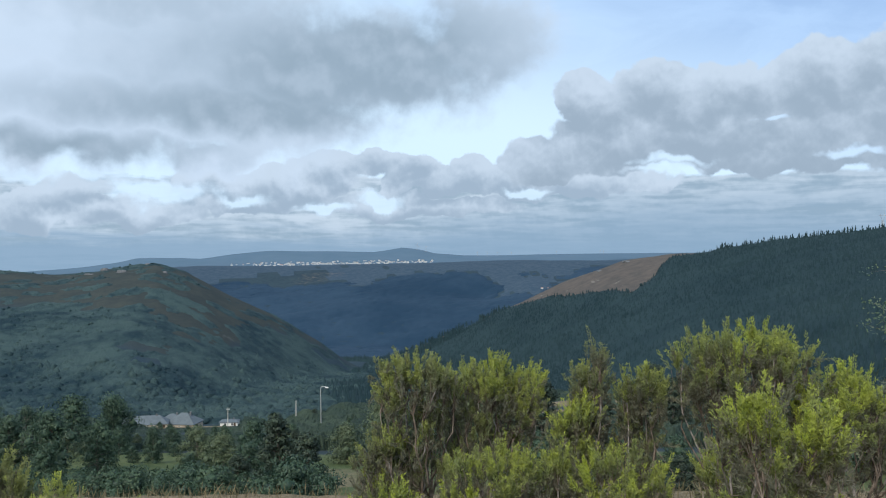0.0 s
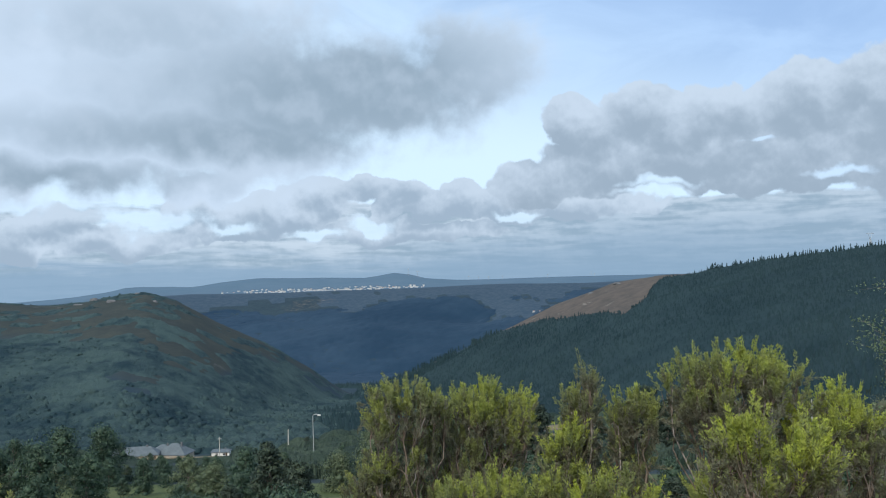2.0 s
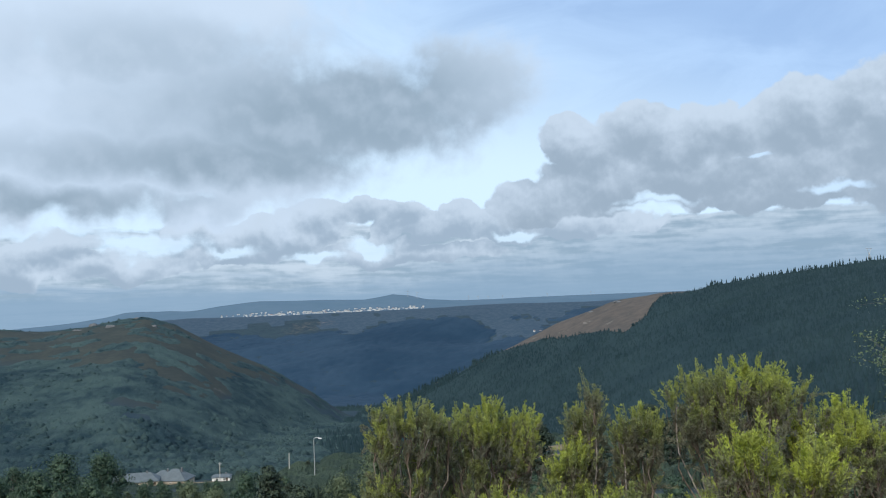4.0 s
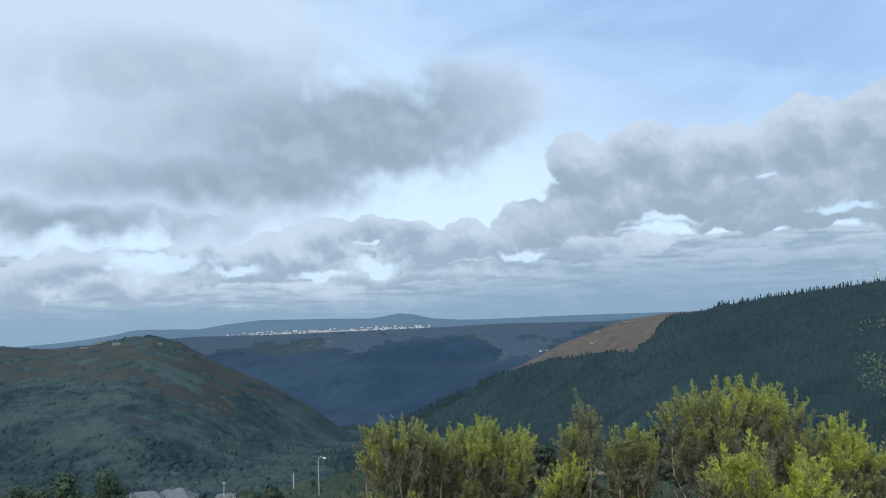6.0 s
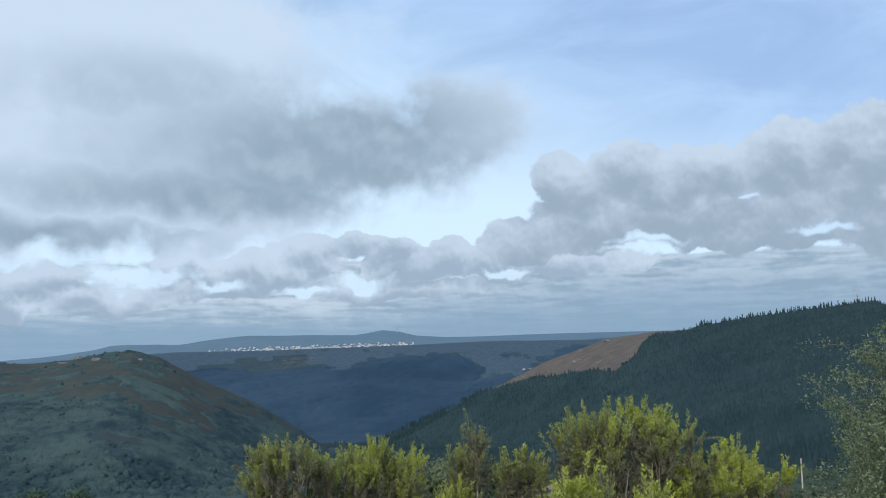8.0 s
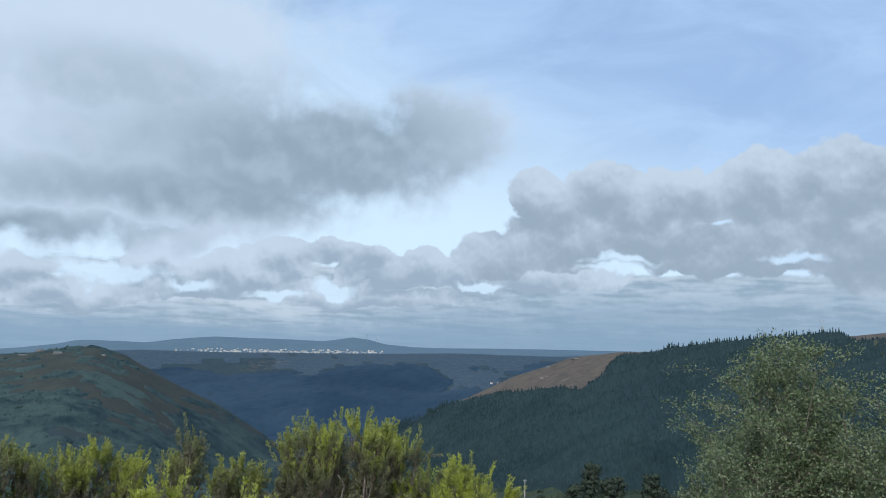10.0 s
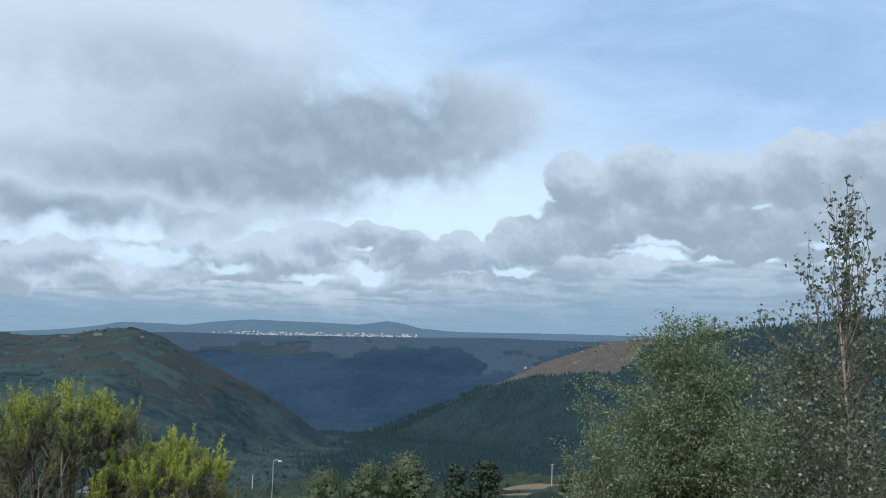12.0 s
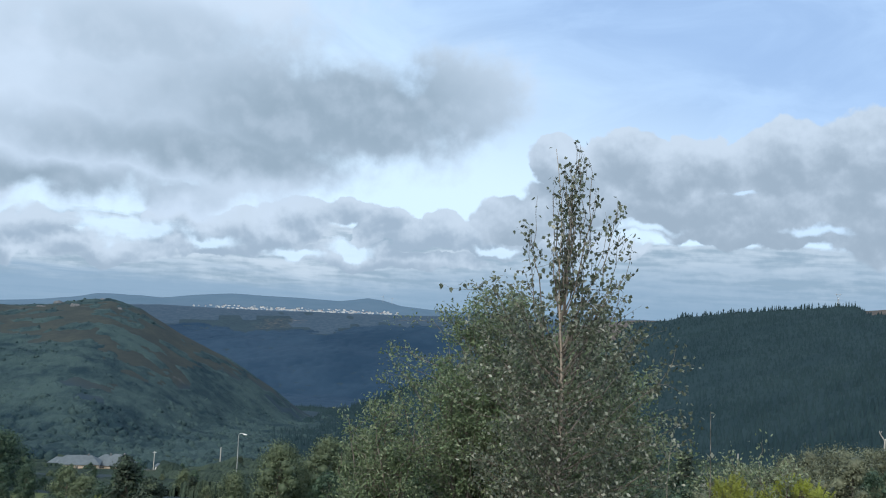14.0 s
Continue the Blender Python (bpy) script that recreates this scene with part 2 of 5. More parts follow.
def woods(name, dark, light, scale, rough=0.9, relief=0.9, leafy=1.1, stands=0.8):
    """Far crowns: tone from tree to tree (on oak crowns with painted shading) and over the hillside, with a mottled
    surface.
    """
    mat, k, bsdf, out = material(name, rough, 0.1)
    geo = k.add("ShaderNodeNewGeometry")
    p = geo.outputs["Position"]
    stand_tone = k.noise(p, 0.035 * scale, 3.0)
    mottle = k.noise(p, scale, 5.0, 0.65)
    each = attribute(k, "young").outputs["Fac"]
    leaf = k.noise(p, scale * 4.5, 3.0, 0.7)
    patch = k.noise(k.v("MULTIPLY", p, (1.0, 1.0, 1.6)), 0.09 * scale, 4.0, 0.6)
    f = k.m("ADD", k.m("MULTIPLY", each, 0.4), k.m("ADD", k.m("MULTIPLY", mottle, 0.45), k.m("MULTIPLY", k.m("ADD", stand_tone, patch), 0.45)))
    f = k.m("ADD", f, k.m("MULTIPLY", k.m("SUBTRACT", k.m("ADD", stand_tone, patch), 1.0), stands))
    f = k.m("ADD", f, k.m("MULTIPLY", k.m("SUBTRACT", leaf, 0.5), leafy))
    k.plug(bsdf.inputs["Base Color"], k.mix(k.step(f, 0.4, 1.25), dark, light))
    bump(k, bsdf, k.m("ADD", mottle, k.m("MULTIPLY", leaf, 0.5)), relief, 1.3)
    return mat


def plain(name, colour, rough, grain=30.0, amount=0.25, metal=0.0, relief=0.0):
    """Paint, plaster, slate, metal: one colour with fine grain and soft stains."""
    mat, k, bsdf, out = material(name, rough, 0.4)
    p = coords(k)
    g = k.m("ADD", k.m("MULTIPLY", k.noise(p, grain, 4.0), 0.5), k.m("MULTIPLY", k.noise(p, grain * 0.08, 3.0), 0.5))
    dark = tuple(c * (1 - amount) for c in colour)
    k.plug(bsdf.inputs["Base Color"], k.mix(k.step(g, 0.3, 0.7), dark, colour))
    bsdf.inputs["Metallic"].default_value = metal
    if relief:
        bump(k, bsdf, g, 0.5, relief)
    return mat


def bark(name, dark, light, scale=40.0):
    mat, k, bsdf, out = material(name, 0.85, 0.2)
    p = k.v("MULTIPLY", coords(k), (1.0, 1.0, 0.25))
    g = k.noise(p, scale, 5.0, 0.65, 0.4)
    k.plug(bsdf.inputs["Base Color"], k.mix(k.step(g, 0.35, 0.65), dark, light))
    bump(k, bsdf, g, 0.6, 0.004)
    return mat


def birch_bark():
    mat, k, bsdf, out = material("birch_bark", 0.7, 0.3)
    p = coords(k)
    bands = k.noise(k.v("MULTIPLY", p, (6.0, 6.0, 42.0)), 1.0, 4.0, 0.6)
    scars = k.noise(p, 9.0, 3.0)
    colour = k.mix(k.step(bands, 0.58, 0.68), (0.33, 0.29, 0.25), (0.12, 0.10, 0.085))
    colour = k.mix(k.step(scars, 0.62, 0.7), colour, (0.08, 0.06, 0.05))
    k.plug(bsdf.inputs["Base Color"], colour)
    bump(k, bsdf, bands, 0.4, 0.003)
    return mat


def land():
    """The ground: scrub and wood floor, brown heath with rock, meadow and dry grass by the attribute 'cover'; 'scrub'
    over 1 paints far land hazy.
    """
    mat, k, bsdf, out = material("land", 0.95, 0.1)
    p = where(k)
    parts = k.add("ShaderNodeSeparateColor")
    k.plug(parts.inputs[0], attribute(k, "cover").outputs["Color"])
    heath, meadow, dry = parts.outputs
    big, med, small = k.noise(p, 0.006, 5.0, 0.6), k.noise(p, 0.05, 5.0, 0.65), k.noise(p, 1.1, 6.0, 0.7)
    blades = k.noise(k.v("MULTIPLY", p, (1.0, 1.0, 0.4)), 22.0, 4.0, 0.7)
    # Wood floor and rough grass hold haze blue in their base colours.
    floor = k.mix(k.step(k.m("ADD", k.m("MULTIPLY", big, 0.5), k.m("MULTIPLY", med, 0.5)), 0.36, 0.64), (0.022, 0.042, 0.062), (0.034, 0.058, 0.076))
    tone = k.m("ADD", k.m("MULTIPLY", med, 0.6), k.m("ADD", k.m("MULTIPLY", big, 0.3), k.m("MULTIPLY", small, 0.2)))
    brown = k.mix(k.step(tone, 0.4, 0.7), (0.070, 0.067, 0.066), (0.118, 0.100, 0.090))
    rock = k.step(k.noise(k.v("MULTIPLY", p, (0.6, 1.0, 3.5)), 0.022, 6.0, 0.7, 0.5), 0.60, 0.68)
    brown = k.mix(k.m("MULTIPLY", rock, 0.55), brown, (0.24, 0.22, 0.20))
    grass = k.mix(k.step(k.m("ADD", k.m("MULTIPLY", small, 0.6), k.m("MULTIPLY", med, 0.4)), 0.35, 0.65), (0.062, 0.092, 0.042), (0.125, 0.145, 0.068))
    hay = k.mix(k.step(k.m("ADD", k.m("MULTIPLY", blades, 0.6), k.m("MULTIPLY", small, 0.4)), 0.35, 0.68), (0.14, 0.11, 0.07), (0.29, 0.235, 0.16))
    tear = k.m("MULTIPLY", k.m("SUBTRACT", med, 0.5), 0.5)
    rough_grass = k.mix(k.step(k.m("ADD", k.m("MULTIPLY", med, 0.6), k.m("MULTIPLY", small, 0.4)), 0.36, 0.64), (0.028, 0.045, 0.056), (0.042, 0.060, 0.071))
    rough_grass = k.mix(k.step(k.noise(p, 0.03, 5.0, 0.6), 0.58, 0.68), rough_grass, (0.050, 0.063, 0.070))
    scrub = attribute(k, "scrub").outputs["Fac"]
    split = k.add("ShaderNodeSeparateXYZ")
    k.plug(split.inputs[0], p)
    floor = k.mix(k.m("MULTIPLY", k.step(k.m("ADD", scrub, tear), 0.4, 0.6), k.step(split.outputs[1], 1500.0, 900.0)), floor, rough_grass)
    # Distance haze painted as ground colour: plateau bluer, far hills paler still.
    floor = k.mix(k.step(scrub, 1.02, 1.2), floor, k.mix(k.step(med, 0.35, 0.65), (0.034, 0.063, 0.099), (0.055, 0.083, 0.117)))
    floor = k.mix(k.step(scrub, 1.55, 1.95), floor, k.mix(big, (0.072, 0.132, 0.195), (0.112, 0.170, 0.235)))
    moor = k.mix(k.step(k.m("ADD", k.m("MULTIPLY", k.noise(p, 0.03, 6.0, 0.65), 0.6), k.m("MULTIPLY", k.noise(p, 0.25, 4.0, 0.65), 0.4)), 0.38, 0.66), (0.033, 0.044, 0.047), (0.052, 0.060, 0.056))
    moor = k.mix(k.m("MULTIPLY", rock, 0.30), moor, (0.15, 0.15, 0.145))
    floor = k.mix(k.step(k.m("ADD", attribute(k, "moor").outputs["Fac"], tear), 0.1, 0.9), floor, moor)
    colour = k.mix(k.step(k.m("ADD", heath, tear), 0.4, 0.6), floor, brown)
    colour = k.mix(k.step(k.m("ADD", meadow, tear), 0.4, 0.6), colour, grass)
    colour = k.mix(k.step(k.m("ADD", dry, tear), 0.35, 0.65), colour, hay)
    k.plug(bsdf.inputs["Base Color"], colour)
    bump(k, bsdf, k.m("ADD", small, blades), 0.5, 0.06)
    return mat


LAND = land()
HEATHER = foliage("tree_heath_leaves", (0.175, 0.175, 0.125), (0.262, 0.31, 0.10), (0.475, 0.545, 0.075), 0.6, 0.4)
# Sallow and birch: the palest leaf colour paints glints on single leaves.
SALLOW_LEAF = foliage("sallow_leaves", (0.085, 0.13, 0.070), (0.175, 0.245, 0.12), (0.33, 0.37, 0.25), 0.3)
BIRCH_LEAF = foliage("birch_leaves", (0.078, 0.098, 0.072), (0.155, 0.188, 0.130), (0.52, 0.54, 0.46), 0.22, 0.42)
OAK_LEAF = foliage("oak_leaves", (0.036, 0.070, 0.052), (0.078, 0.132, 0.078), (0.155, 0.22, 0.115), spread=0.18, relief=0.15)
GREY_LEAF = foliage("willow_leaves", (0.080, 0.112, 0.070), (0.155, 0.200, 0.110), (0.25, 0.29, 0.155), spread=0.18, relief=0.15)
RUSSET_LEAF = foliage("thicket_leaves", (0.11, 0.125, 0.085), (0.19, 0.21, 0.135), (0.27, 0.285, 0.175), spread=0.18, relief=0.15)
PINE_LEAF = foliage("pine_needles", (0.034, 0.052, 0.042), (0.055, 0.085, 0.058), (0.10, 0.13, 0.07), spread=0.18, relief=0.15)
GRASS_BLADE = foliage("grass_blades", (0.12, 0.10, 0.06), (0.16, 0.15, 0.075), (0.30, 0.25, 0.15), 0.7)
# Pine and oak hillsides: the blue of haze is mixed into both colours.
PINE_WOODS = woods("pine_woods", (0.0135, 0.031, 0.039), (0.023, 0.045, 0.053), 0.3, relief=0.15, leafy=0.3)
THICKET = woods("thicket", (0.022, 0.040, 0.036), (0.060, 0.086, 0.062), 0.6)
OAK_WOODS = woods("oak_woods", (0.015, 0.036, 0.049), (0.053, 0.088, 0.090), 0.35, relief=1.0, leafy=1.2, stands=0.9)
# Aerial haze is painted in: the far woods' green is turned blue.
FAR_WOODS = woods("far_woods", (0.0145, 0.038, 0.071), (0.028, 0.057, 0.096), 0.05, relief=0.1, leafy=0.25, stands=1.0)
WOOD = bark("grey_bark", (0.07, 0.06, 0.05), (0.24, 0.22, 0.20))
TWIG = bark("brown_twigs", (0.09, 0.07, 0.055), (0.22, 0.18, 0.15))
DEAD_WOOD = bark("bleached_twigs", (0.16, 0.14, 0.13), (0.42, 0.38, 0.36))
PALE_WOOD = bark("bleached_trunk", (0.36, 0.34, 0.31), (0.62, 0.60, 0.56))
BIRCH_WOOD = birch_bark()
WHITE_WALL = plain("white_render", (0.78, 0.77, 0.74), 0.85, 3.0, 0.12)
TOWN_WALL = plain("weathered_render", (0.60, 0.61, 0.62), 0.9, 0.05, 0.25)
TAN_WALL = plain("tan_render", (0.52, 0.44, 0.36), 0.85, 3.0, 0.15)
SLATE = plain("slate", (0.125, 0.155, 0.18), 0.75, 6.0, 0.35, relief=0.02)
TILE_RED = plain("red_tiles", (0.33, 0.17, 0.12), 0.7, 5.0, 0.3)
STONE = plain("granite", (0.15, 0.16, 0.175), 0.9, 0.8, 0.4, relief=0.1)
GALVANISED = plain("galvanised_steel", (0.55, 0.57, 0.58), 0.45, 8.0, 0.15, metal=0.6)
CONCRETE = plain("concrete", (0.50, 0.49, 0.46), 0.9, 8.0, 0.25)
# White turbine paint, greyed and blued to paint in the distance haze.
HAZE_GREY_PAINT = plain("weathered_grey_paint", (0.36, 0.40, 0.44), 0.6, 4.0, 0.1)
WHITE_PAINT = plain("white_paint", (0.80, 0.80, 0.80), 0.4, 4.0, 0.06)
DARK_GLASS = plain("window_glass", (0.03, 0.035, 0.04), 0.12, 2.0, 0.2)
DARK_WOOD = plain("dark_wood", (0.11, 0.075, 0.05), 0.6, 12.0, 0.4)


# ---- the land ----
def lattice(ix, iy, seed):
    h = np.sin(ix * 127.1 + iy * 311.7 + seed * 74.7) * 43758.5453
    return h - np.floor(h)


def fbm(x, y, size, octaves=5, seed=0, rough=0.5):
    """Fractal value noise, -1 to 1, whose largest waves are size metres long."""
    total, amp, norm = 0.0, 1.0, 0.0
    for i in range(octaves):
        px, py = x / size * 2 ** i + 13.7 * i, y / size * 2 ** i - 7.3 * i
        ix, iy = np.floor(px), np.floor(py)
        fx, fy = px - ix, py - iy
        fx, fy = fx * fx * (3 - 2 * fx), fy * fy * (3 - 2 * fy)
        a = lattice(ix, iy, seed) * (1 - fx) + lattice(ix + 1, iy, seed) * fx
        b = lattice(ix, iy + 1, seed) * (1 - fx) + lattice(ix + 1, iy + 1, seed) * fx
        total, norm = total + amp * ((a * (1 - fy) + b * fy) * 2 - 1), norm + amp
        amp *= rough
    return total / norm


F = 1432.0


def crest(points):
    """A crest line in metres from rows of bearing (x / y times 1432, straight ahead 784), height likewise (eye level 450) and distance."""
    return np.array([((u - 784) / F * d, d, (450 - v) / F * d) for u, v, d in points])


def bearing(x, y):
    return 784 + F * x / np.maximum(y, 60.0)


def to_crest(line, x, y):
    """Distance before or behind a crest line, its height there, and the side (negative: the near side)."""
    u, own = bearing(x, y), bearing(line[:, 0], line[:, 1])
    ahead = np.interp(u, own, line[:, 1]) - y
    broad = sum(np.interp(u + q, own, line[:, 2]) for q in (-90, -45, 0, 45, 90)) / 5       # sharp on the skyline, rounder down the slope
    away = np.clip(np.abs(ahead) / 220, 0, 1)
    return np.abs(ahead), np.interp(u, own, line[:, 2]) * (1 - away) + broad * away, -np.sign(ahead)


ROCKY_HILL = crest([(-900, 470, 1000), (-420, 500, 1010), (-200, 490, 1020), (0, 480, 1030), (100, 488, 1040), (165, 484, 1040), (185, 478, 1040), (235, 471, 1045), (275, 466, 1050), (330, 482, 1060),
                    (400, 520, 1060), (480, 556, 1070), (560, 602, 1090), (640, 660, 1120)])
PINE_HILL = crest([(620, 672, 1650), (760, 606, 1650), (890, 549, 1600), (1000, 498, 1560), (1100, 462, 1520), (1180, 450, 1470), (1270, 446, 1400),
                   (1400, 428, 1320), (1568, 410, 1220), (1600, 409, 1200), (1900, 372, 1050), (2600, 330, 900)])
TOWN_HILL = crest([(-1500, 520, 3900), (-400, 505, 3900), (100, 490, 3800), (350, 472, 3900), (500, 471, 3950), (700, 467, 3950), (850, 463, 3900), (950, 461, 3700),
                   (1050, 461, 3600), (1250, 458, 3600), (2400, 455, 3600)])
FAR_HILLS = crest([(-1600, 486, 4700), (-300, 492, 4800), (37, 482, 4800), (95, 478, 4800), (154, 473, 4800), (213, 464, 4810), (240, 458, 4820), (271, 456, 4820), (321, 457, 4820),
                   (357, 460, 4820), (409, 450, 4820), (478, 444, 4800), (587, 445, 4800), (661, 447, 4780), (685, 443, 4780), (712, 437, 4780), (740, 440, 4780), (770, 449, 4780),
                   (821, 453, 4780), (1000, 453, 4800), (1150, 451, 4800), (2600, 445, 4800)])
NEAR_Y = (-60, -8, 0, 3.5, 5, 7, 9.4, 12, 20, 60, 90, 166, 261, 420, 560, 700, 1200, 2000, 2600, 6000)
NEAR_Z = (-1.5, -2.05, -2.1, -2.15, -2.45, -2.65, -2.78, -3.9, -6.9, -17.6, -23.5, -36.5, -50.5, -90, -110, -122, -170, -255, -300, -300)


def smooth(x, lo, hi):
    t = np.clip((x - lo) / (hi - lo), 0, 1)
    return t * t * (3 - 2 * t)


def hill(line, x, y, near_slope, far_slope, top):
    d, z, side = to_crest(line, x, y)
    return z - np.where(side < 0, near_slope, far_slope) * d * d / (d + top)


def height(x, y):
    """The land's height in metres, eye level being 0."""
    x, y = np.asarray(x, float), np.asarray(y, float)
    r = np.hypot(x, y)
    base = np.interp(y, NEAR_Y, NEAR_Z)
    base = base + np.clip((r - 12) / 60, 0, 1) * 0.8 * fbm(x, y, 30, 4, 3) + np.clip((r - 150) / 400, 0, 1) * 5 * fbm(x, y, 180, 4, 5)
    base = base - 11 * smooth(-x, 22, 75) * smooth(y, 170, 250) * smooth(400 - y, 0, 60)    # the hollow before the houses
    base = base + 9 * smooth(x - 0.3 * y, 5, 40) * smooth(y, 14, 35) * smooth(140 - y, 0, 60)              # a shoulder of the slope
    base = base + np.interp(y, (235, 330, 350, 430), (0, 8.5, 8, 0)) * smooth(x, 20, 45) * smooth(190 - x, 0, 40)       # a bench of dry fields
    base = base + 0.09 * fbm(x, y, 2.5, 3, 4)
    rough = 9 * fbm(x, y, 160, 5, 8, 0.55)
    layers = [base,
              hill(ROCKY_HILL, x, y, 0.185, 0.30, 25) + 0.5 * rough * np.clip((to_crest(ROCKY_HILL, x, y)[0]) / 60, 0.06, 1),
              hill(PINE_HILL, x, y, 0.155, 0.30, 40) + 0.6 * rough * np.clip((to_crest(PINE_HILL, x, y)[0]) / 120, 0.05, 1),
              hill(TOWN_HILL, x, y, 0.17, np.interp(bearing(x, y), (200, 380), (0.02, -0.025)), 260) + (0.8 * rough + 60 * fbm(x, y, 750, 3, 9)) * np.clip(to_crest(TOWN_HILL, x, y)[0] / 500, 0.02, 1) * (y < TOWN_HILL[:, 1].max() + 60),
              hill(FAR_HILLS, x, y, 0.16, 0.10, 120)]
    blend = np.where(r < 300, 0.5, 6.0)
    top = np.max(layers, axis=0)
    return top + blend * np.log(sum(np.exp(np.clip((q - top) / blend, -60, 0)) for q in layers))


def heath_on_pine_hill(x, y):
    """How far a place lies inside the treeless brown slope of the pine hill (positive inside, metres)."""
    d, _, side = to_crest(PINE_HILL, x, y)
    w = np.interp(bearing(x, y), (840, 890, 1000, 1120, 1150, 1172, 1192, 1262, 1275, 1590, 1625, 1900, 2600), (-60, 10, 165, 320, 260, 150, 75, 45, -30, -30, 120, 160, 160))
    w = w + 25 * fbm(x, y, 90, 3, 11)
    return np.where(y > 500, np.where(side > 0, 90.0 - d, w - d), -500.0)


def heath_on_rocky_hill(x, y):
    d, _, side = to_crest(ROCKY_HILL, x, y)
    w = np.interp(bearing(x, y), (-200, 150, 300, 400, 470, 540, 600), (210, 260, 290, 190, 85, 40, 6)) * (1 + 0.75 * fbm(x, y, 220, 4, 12))
    return np.where((y > 650) & (y < 1500) & (bearing(x, y) < 640), w - d, -500)


# open ground: x, y, half widths, and whether it is green (0) or dry (1)
FIELDS = [(-9.5, 78, 5.5, 14, 0.5), (-30, 285, 22, 26, 1), (-72, 236, 11, 9, 0.9), (58, 268, 30, 13, 1), (66, 312, 40, 16, 1), (52, 246, 26, 4.5, 1), (55, 231, 22, 4.0, 0.9),
          (-116, 372, 36, 30, 1), (-96, 374, 14, 8, 0.6), (8, 300, 28, 14, 0.7), (120, 300, 30, 16, 0.4)]


def covers(x, y):
    heath = smooth(heath_on_pine_hill(x, y), -15, 15)
    heath = np.maximum(heath, 0.43 * smooth(1 - np.hypot((x + 545) / 150, (y - 3560) / 130) + 0.5 * fbm(x, y, 120, 4, 14), 0, 0.3))       # a bare slope below the town
    # Past about 3650 m scrub rises over 1, the painted haze blue.
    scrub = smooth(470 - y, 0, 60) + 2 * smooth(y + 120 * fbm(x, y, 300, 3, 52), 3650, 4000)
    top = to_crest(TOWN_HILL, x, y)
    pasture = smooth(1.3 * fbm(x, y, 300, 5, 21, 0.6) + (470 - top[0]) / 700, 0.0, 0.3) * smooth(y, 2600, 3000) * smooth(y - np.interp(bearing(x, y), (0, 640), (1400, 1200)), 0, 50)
    # Far pastures also go over 1 and take the haze tint.
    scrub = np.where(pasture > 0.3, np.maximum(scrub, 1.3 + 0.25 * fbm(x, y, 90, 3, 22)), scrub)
    meadow, dry = np.zeros(x.shape), np.zeros(x.shape)
    for cx, cy, rx, ry, d in FIELDS:
        inside = smooth(1.15 - np.hypot((x - cx) / rx, (y - cy) / ry) + 0.25 * fbm(x, y, 20, 3, 31), 0, 0.25)
        meadow, dry = np.maximum(meadow, inside * (1 - d)), np.maximum(dry, inside * d)
    meadow = np.maximum(meadow, 0.9 * smooth(125 - y, 0, 30) * smooth(y, 12, 16))
    dry = np.maximum(dry, smooth(11.5 - y + 1.5 * fbm(x, y, 4, 3, 33), 0, 2.0))
    return heath, meadow, dry, scrub


def mesh_of(name, verts, faces, mat, young=None, normals=None):
    """A mesh from arrays of vertices and of triangles or quads; young: a value for each vertex; normals: soft crown normals."""
    me = bpy.data.meshes.new(name)
    verts, faces = np.asarray(verts, np.float32), np.asarray(faces, np.int32)
    k = faces.shape[1]
    me.vertices.add(len(verts))
    me.vertices.foreach_set("co", verts.ravel())
    me.loops.add(faces.size)
    me.loops.foreach_set("vertex_index", faces.ravel())
    me.polygons.add(len(faces))
    me.polygons.foreach_set("loop_start", np.arange(0, faces.size, k, dtype=np.int32))
    me.polygons.foreach_set("loop_total", np.full(len(faces), k, np.int32))
    if young is not None:
        me.attributes.new("young", "FLOAT", "POINT").data.foreach_set("value", np.asarray(young, np.float32))
    me.update(calc_edges=True)
    me.materials.append(mat)
    if normals is not None:
        me.polygons.foreach_set("use_smooth", np.ones(len(faces), bool))
        me.normals_split_custom_set_from_vertices(np.asarray(normals, np.float32))
    return me


def build_ground():
    az = np.radians(np.concatenate([np.arange(-180, -52, 3.0), np.arange(-50, 54, 0.28), np.arange(56, 180, 3.0)]))
    ring = np.concatenate([np.linspace(0.0, 14, 62)[:-1], 14 * (6300 / 14) ** np.linspace(0, 1, 275)])
    a, r = np.meshgrid(az, ring)
    x, y = 3.5 + r * np.sin(a), r * np.cos(a)
    z = height(x, y)
    n, m = x.shape
    verts = np.stack([x.ravel(), y.ravel(), z.ravel()], 1)
    i, j = np.meshgrid(np.arange(n - 1), np.arange(m), indexing="ij")
    j2 = (j + 1) % m
    quads = np.stack([i * m + j, i * m + j2, (i + 1) * m + j2, (i + 1) * m + j], -1).reshape(-1, 4)[:, ::-1]
    me = mesh_of("ground", verts, quads, LAND)
    heath, meadow, dry, scrub = covers(verts[:, 0], verts[:, 1])
    col = np.stack([heath, meadow, dry, np.ones(len(verts))], 1)
    me.attributes.new("cover", "FLOAT_COLOR", "POINT").data.foreach_set("color", col.astype(np.float32).ravel())
    moor = smooth(heath_on_rocky_hill(verts[:, 0], verts[:, 1]), -60, 60)
    me.attributes.new("moor", "FLOAT", "POINT").data.foreach_set("value", moor.astype(np.float32))
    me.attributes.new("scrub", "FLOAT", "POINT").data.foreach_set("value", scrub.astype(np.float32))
    me.polygons.foreach_set("use_smooth", np.ones(len(quads), bool))
    return tagged(new("ground", me), "valley land of scrub, brown heath, meadows and dry grass", "ground", kind="structure")


ground = build_ground()
rng = np.random.default_rng(7)


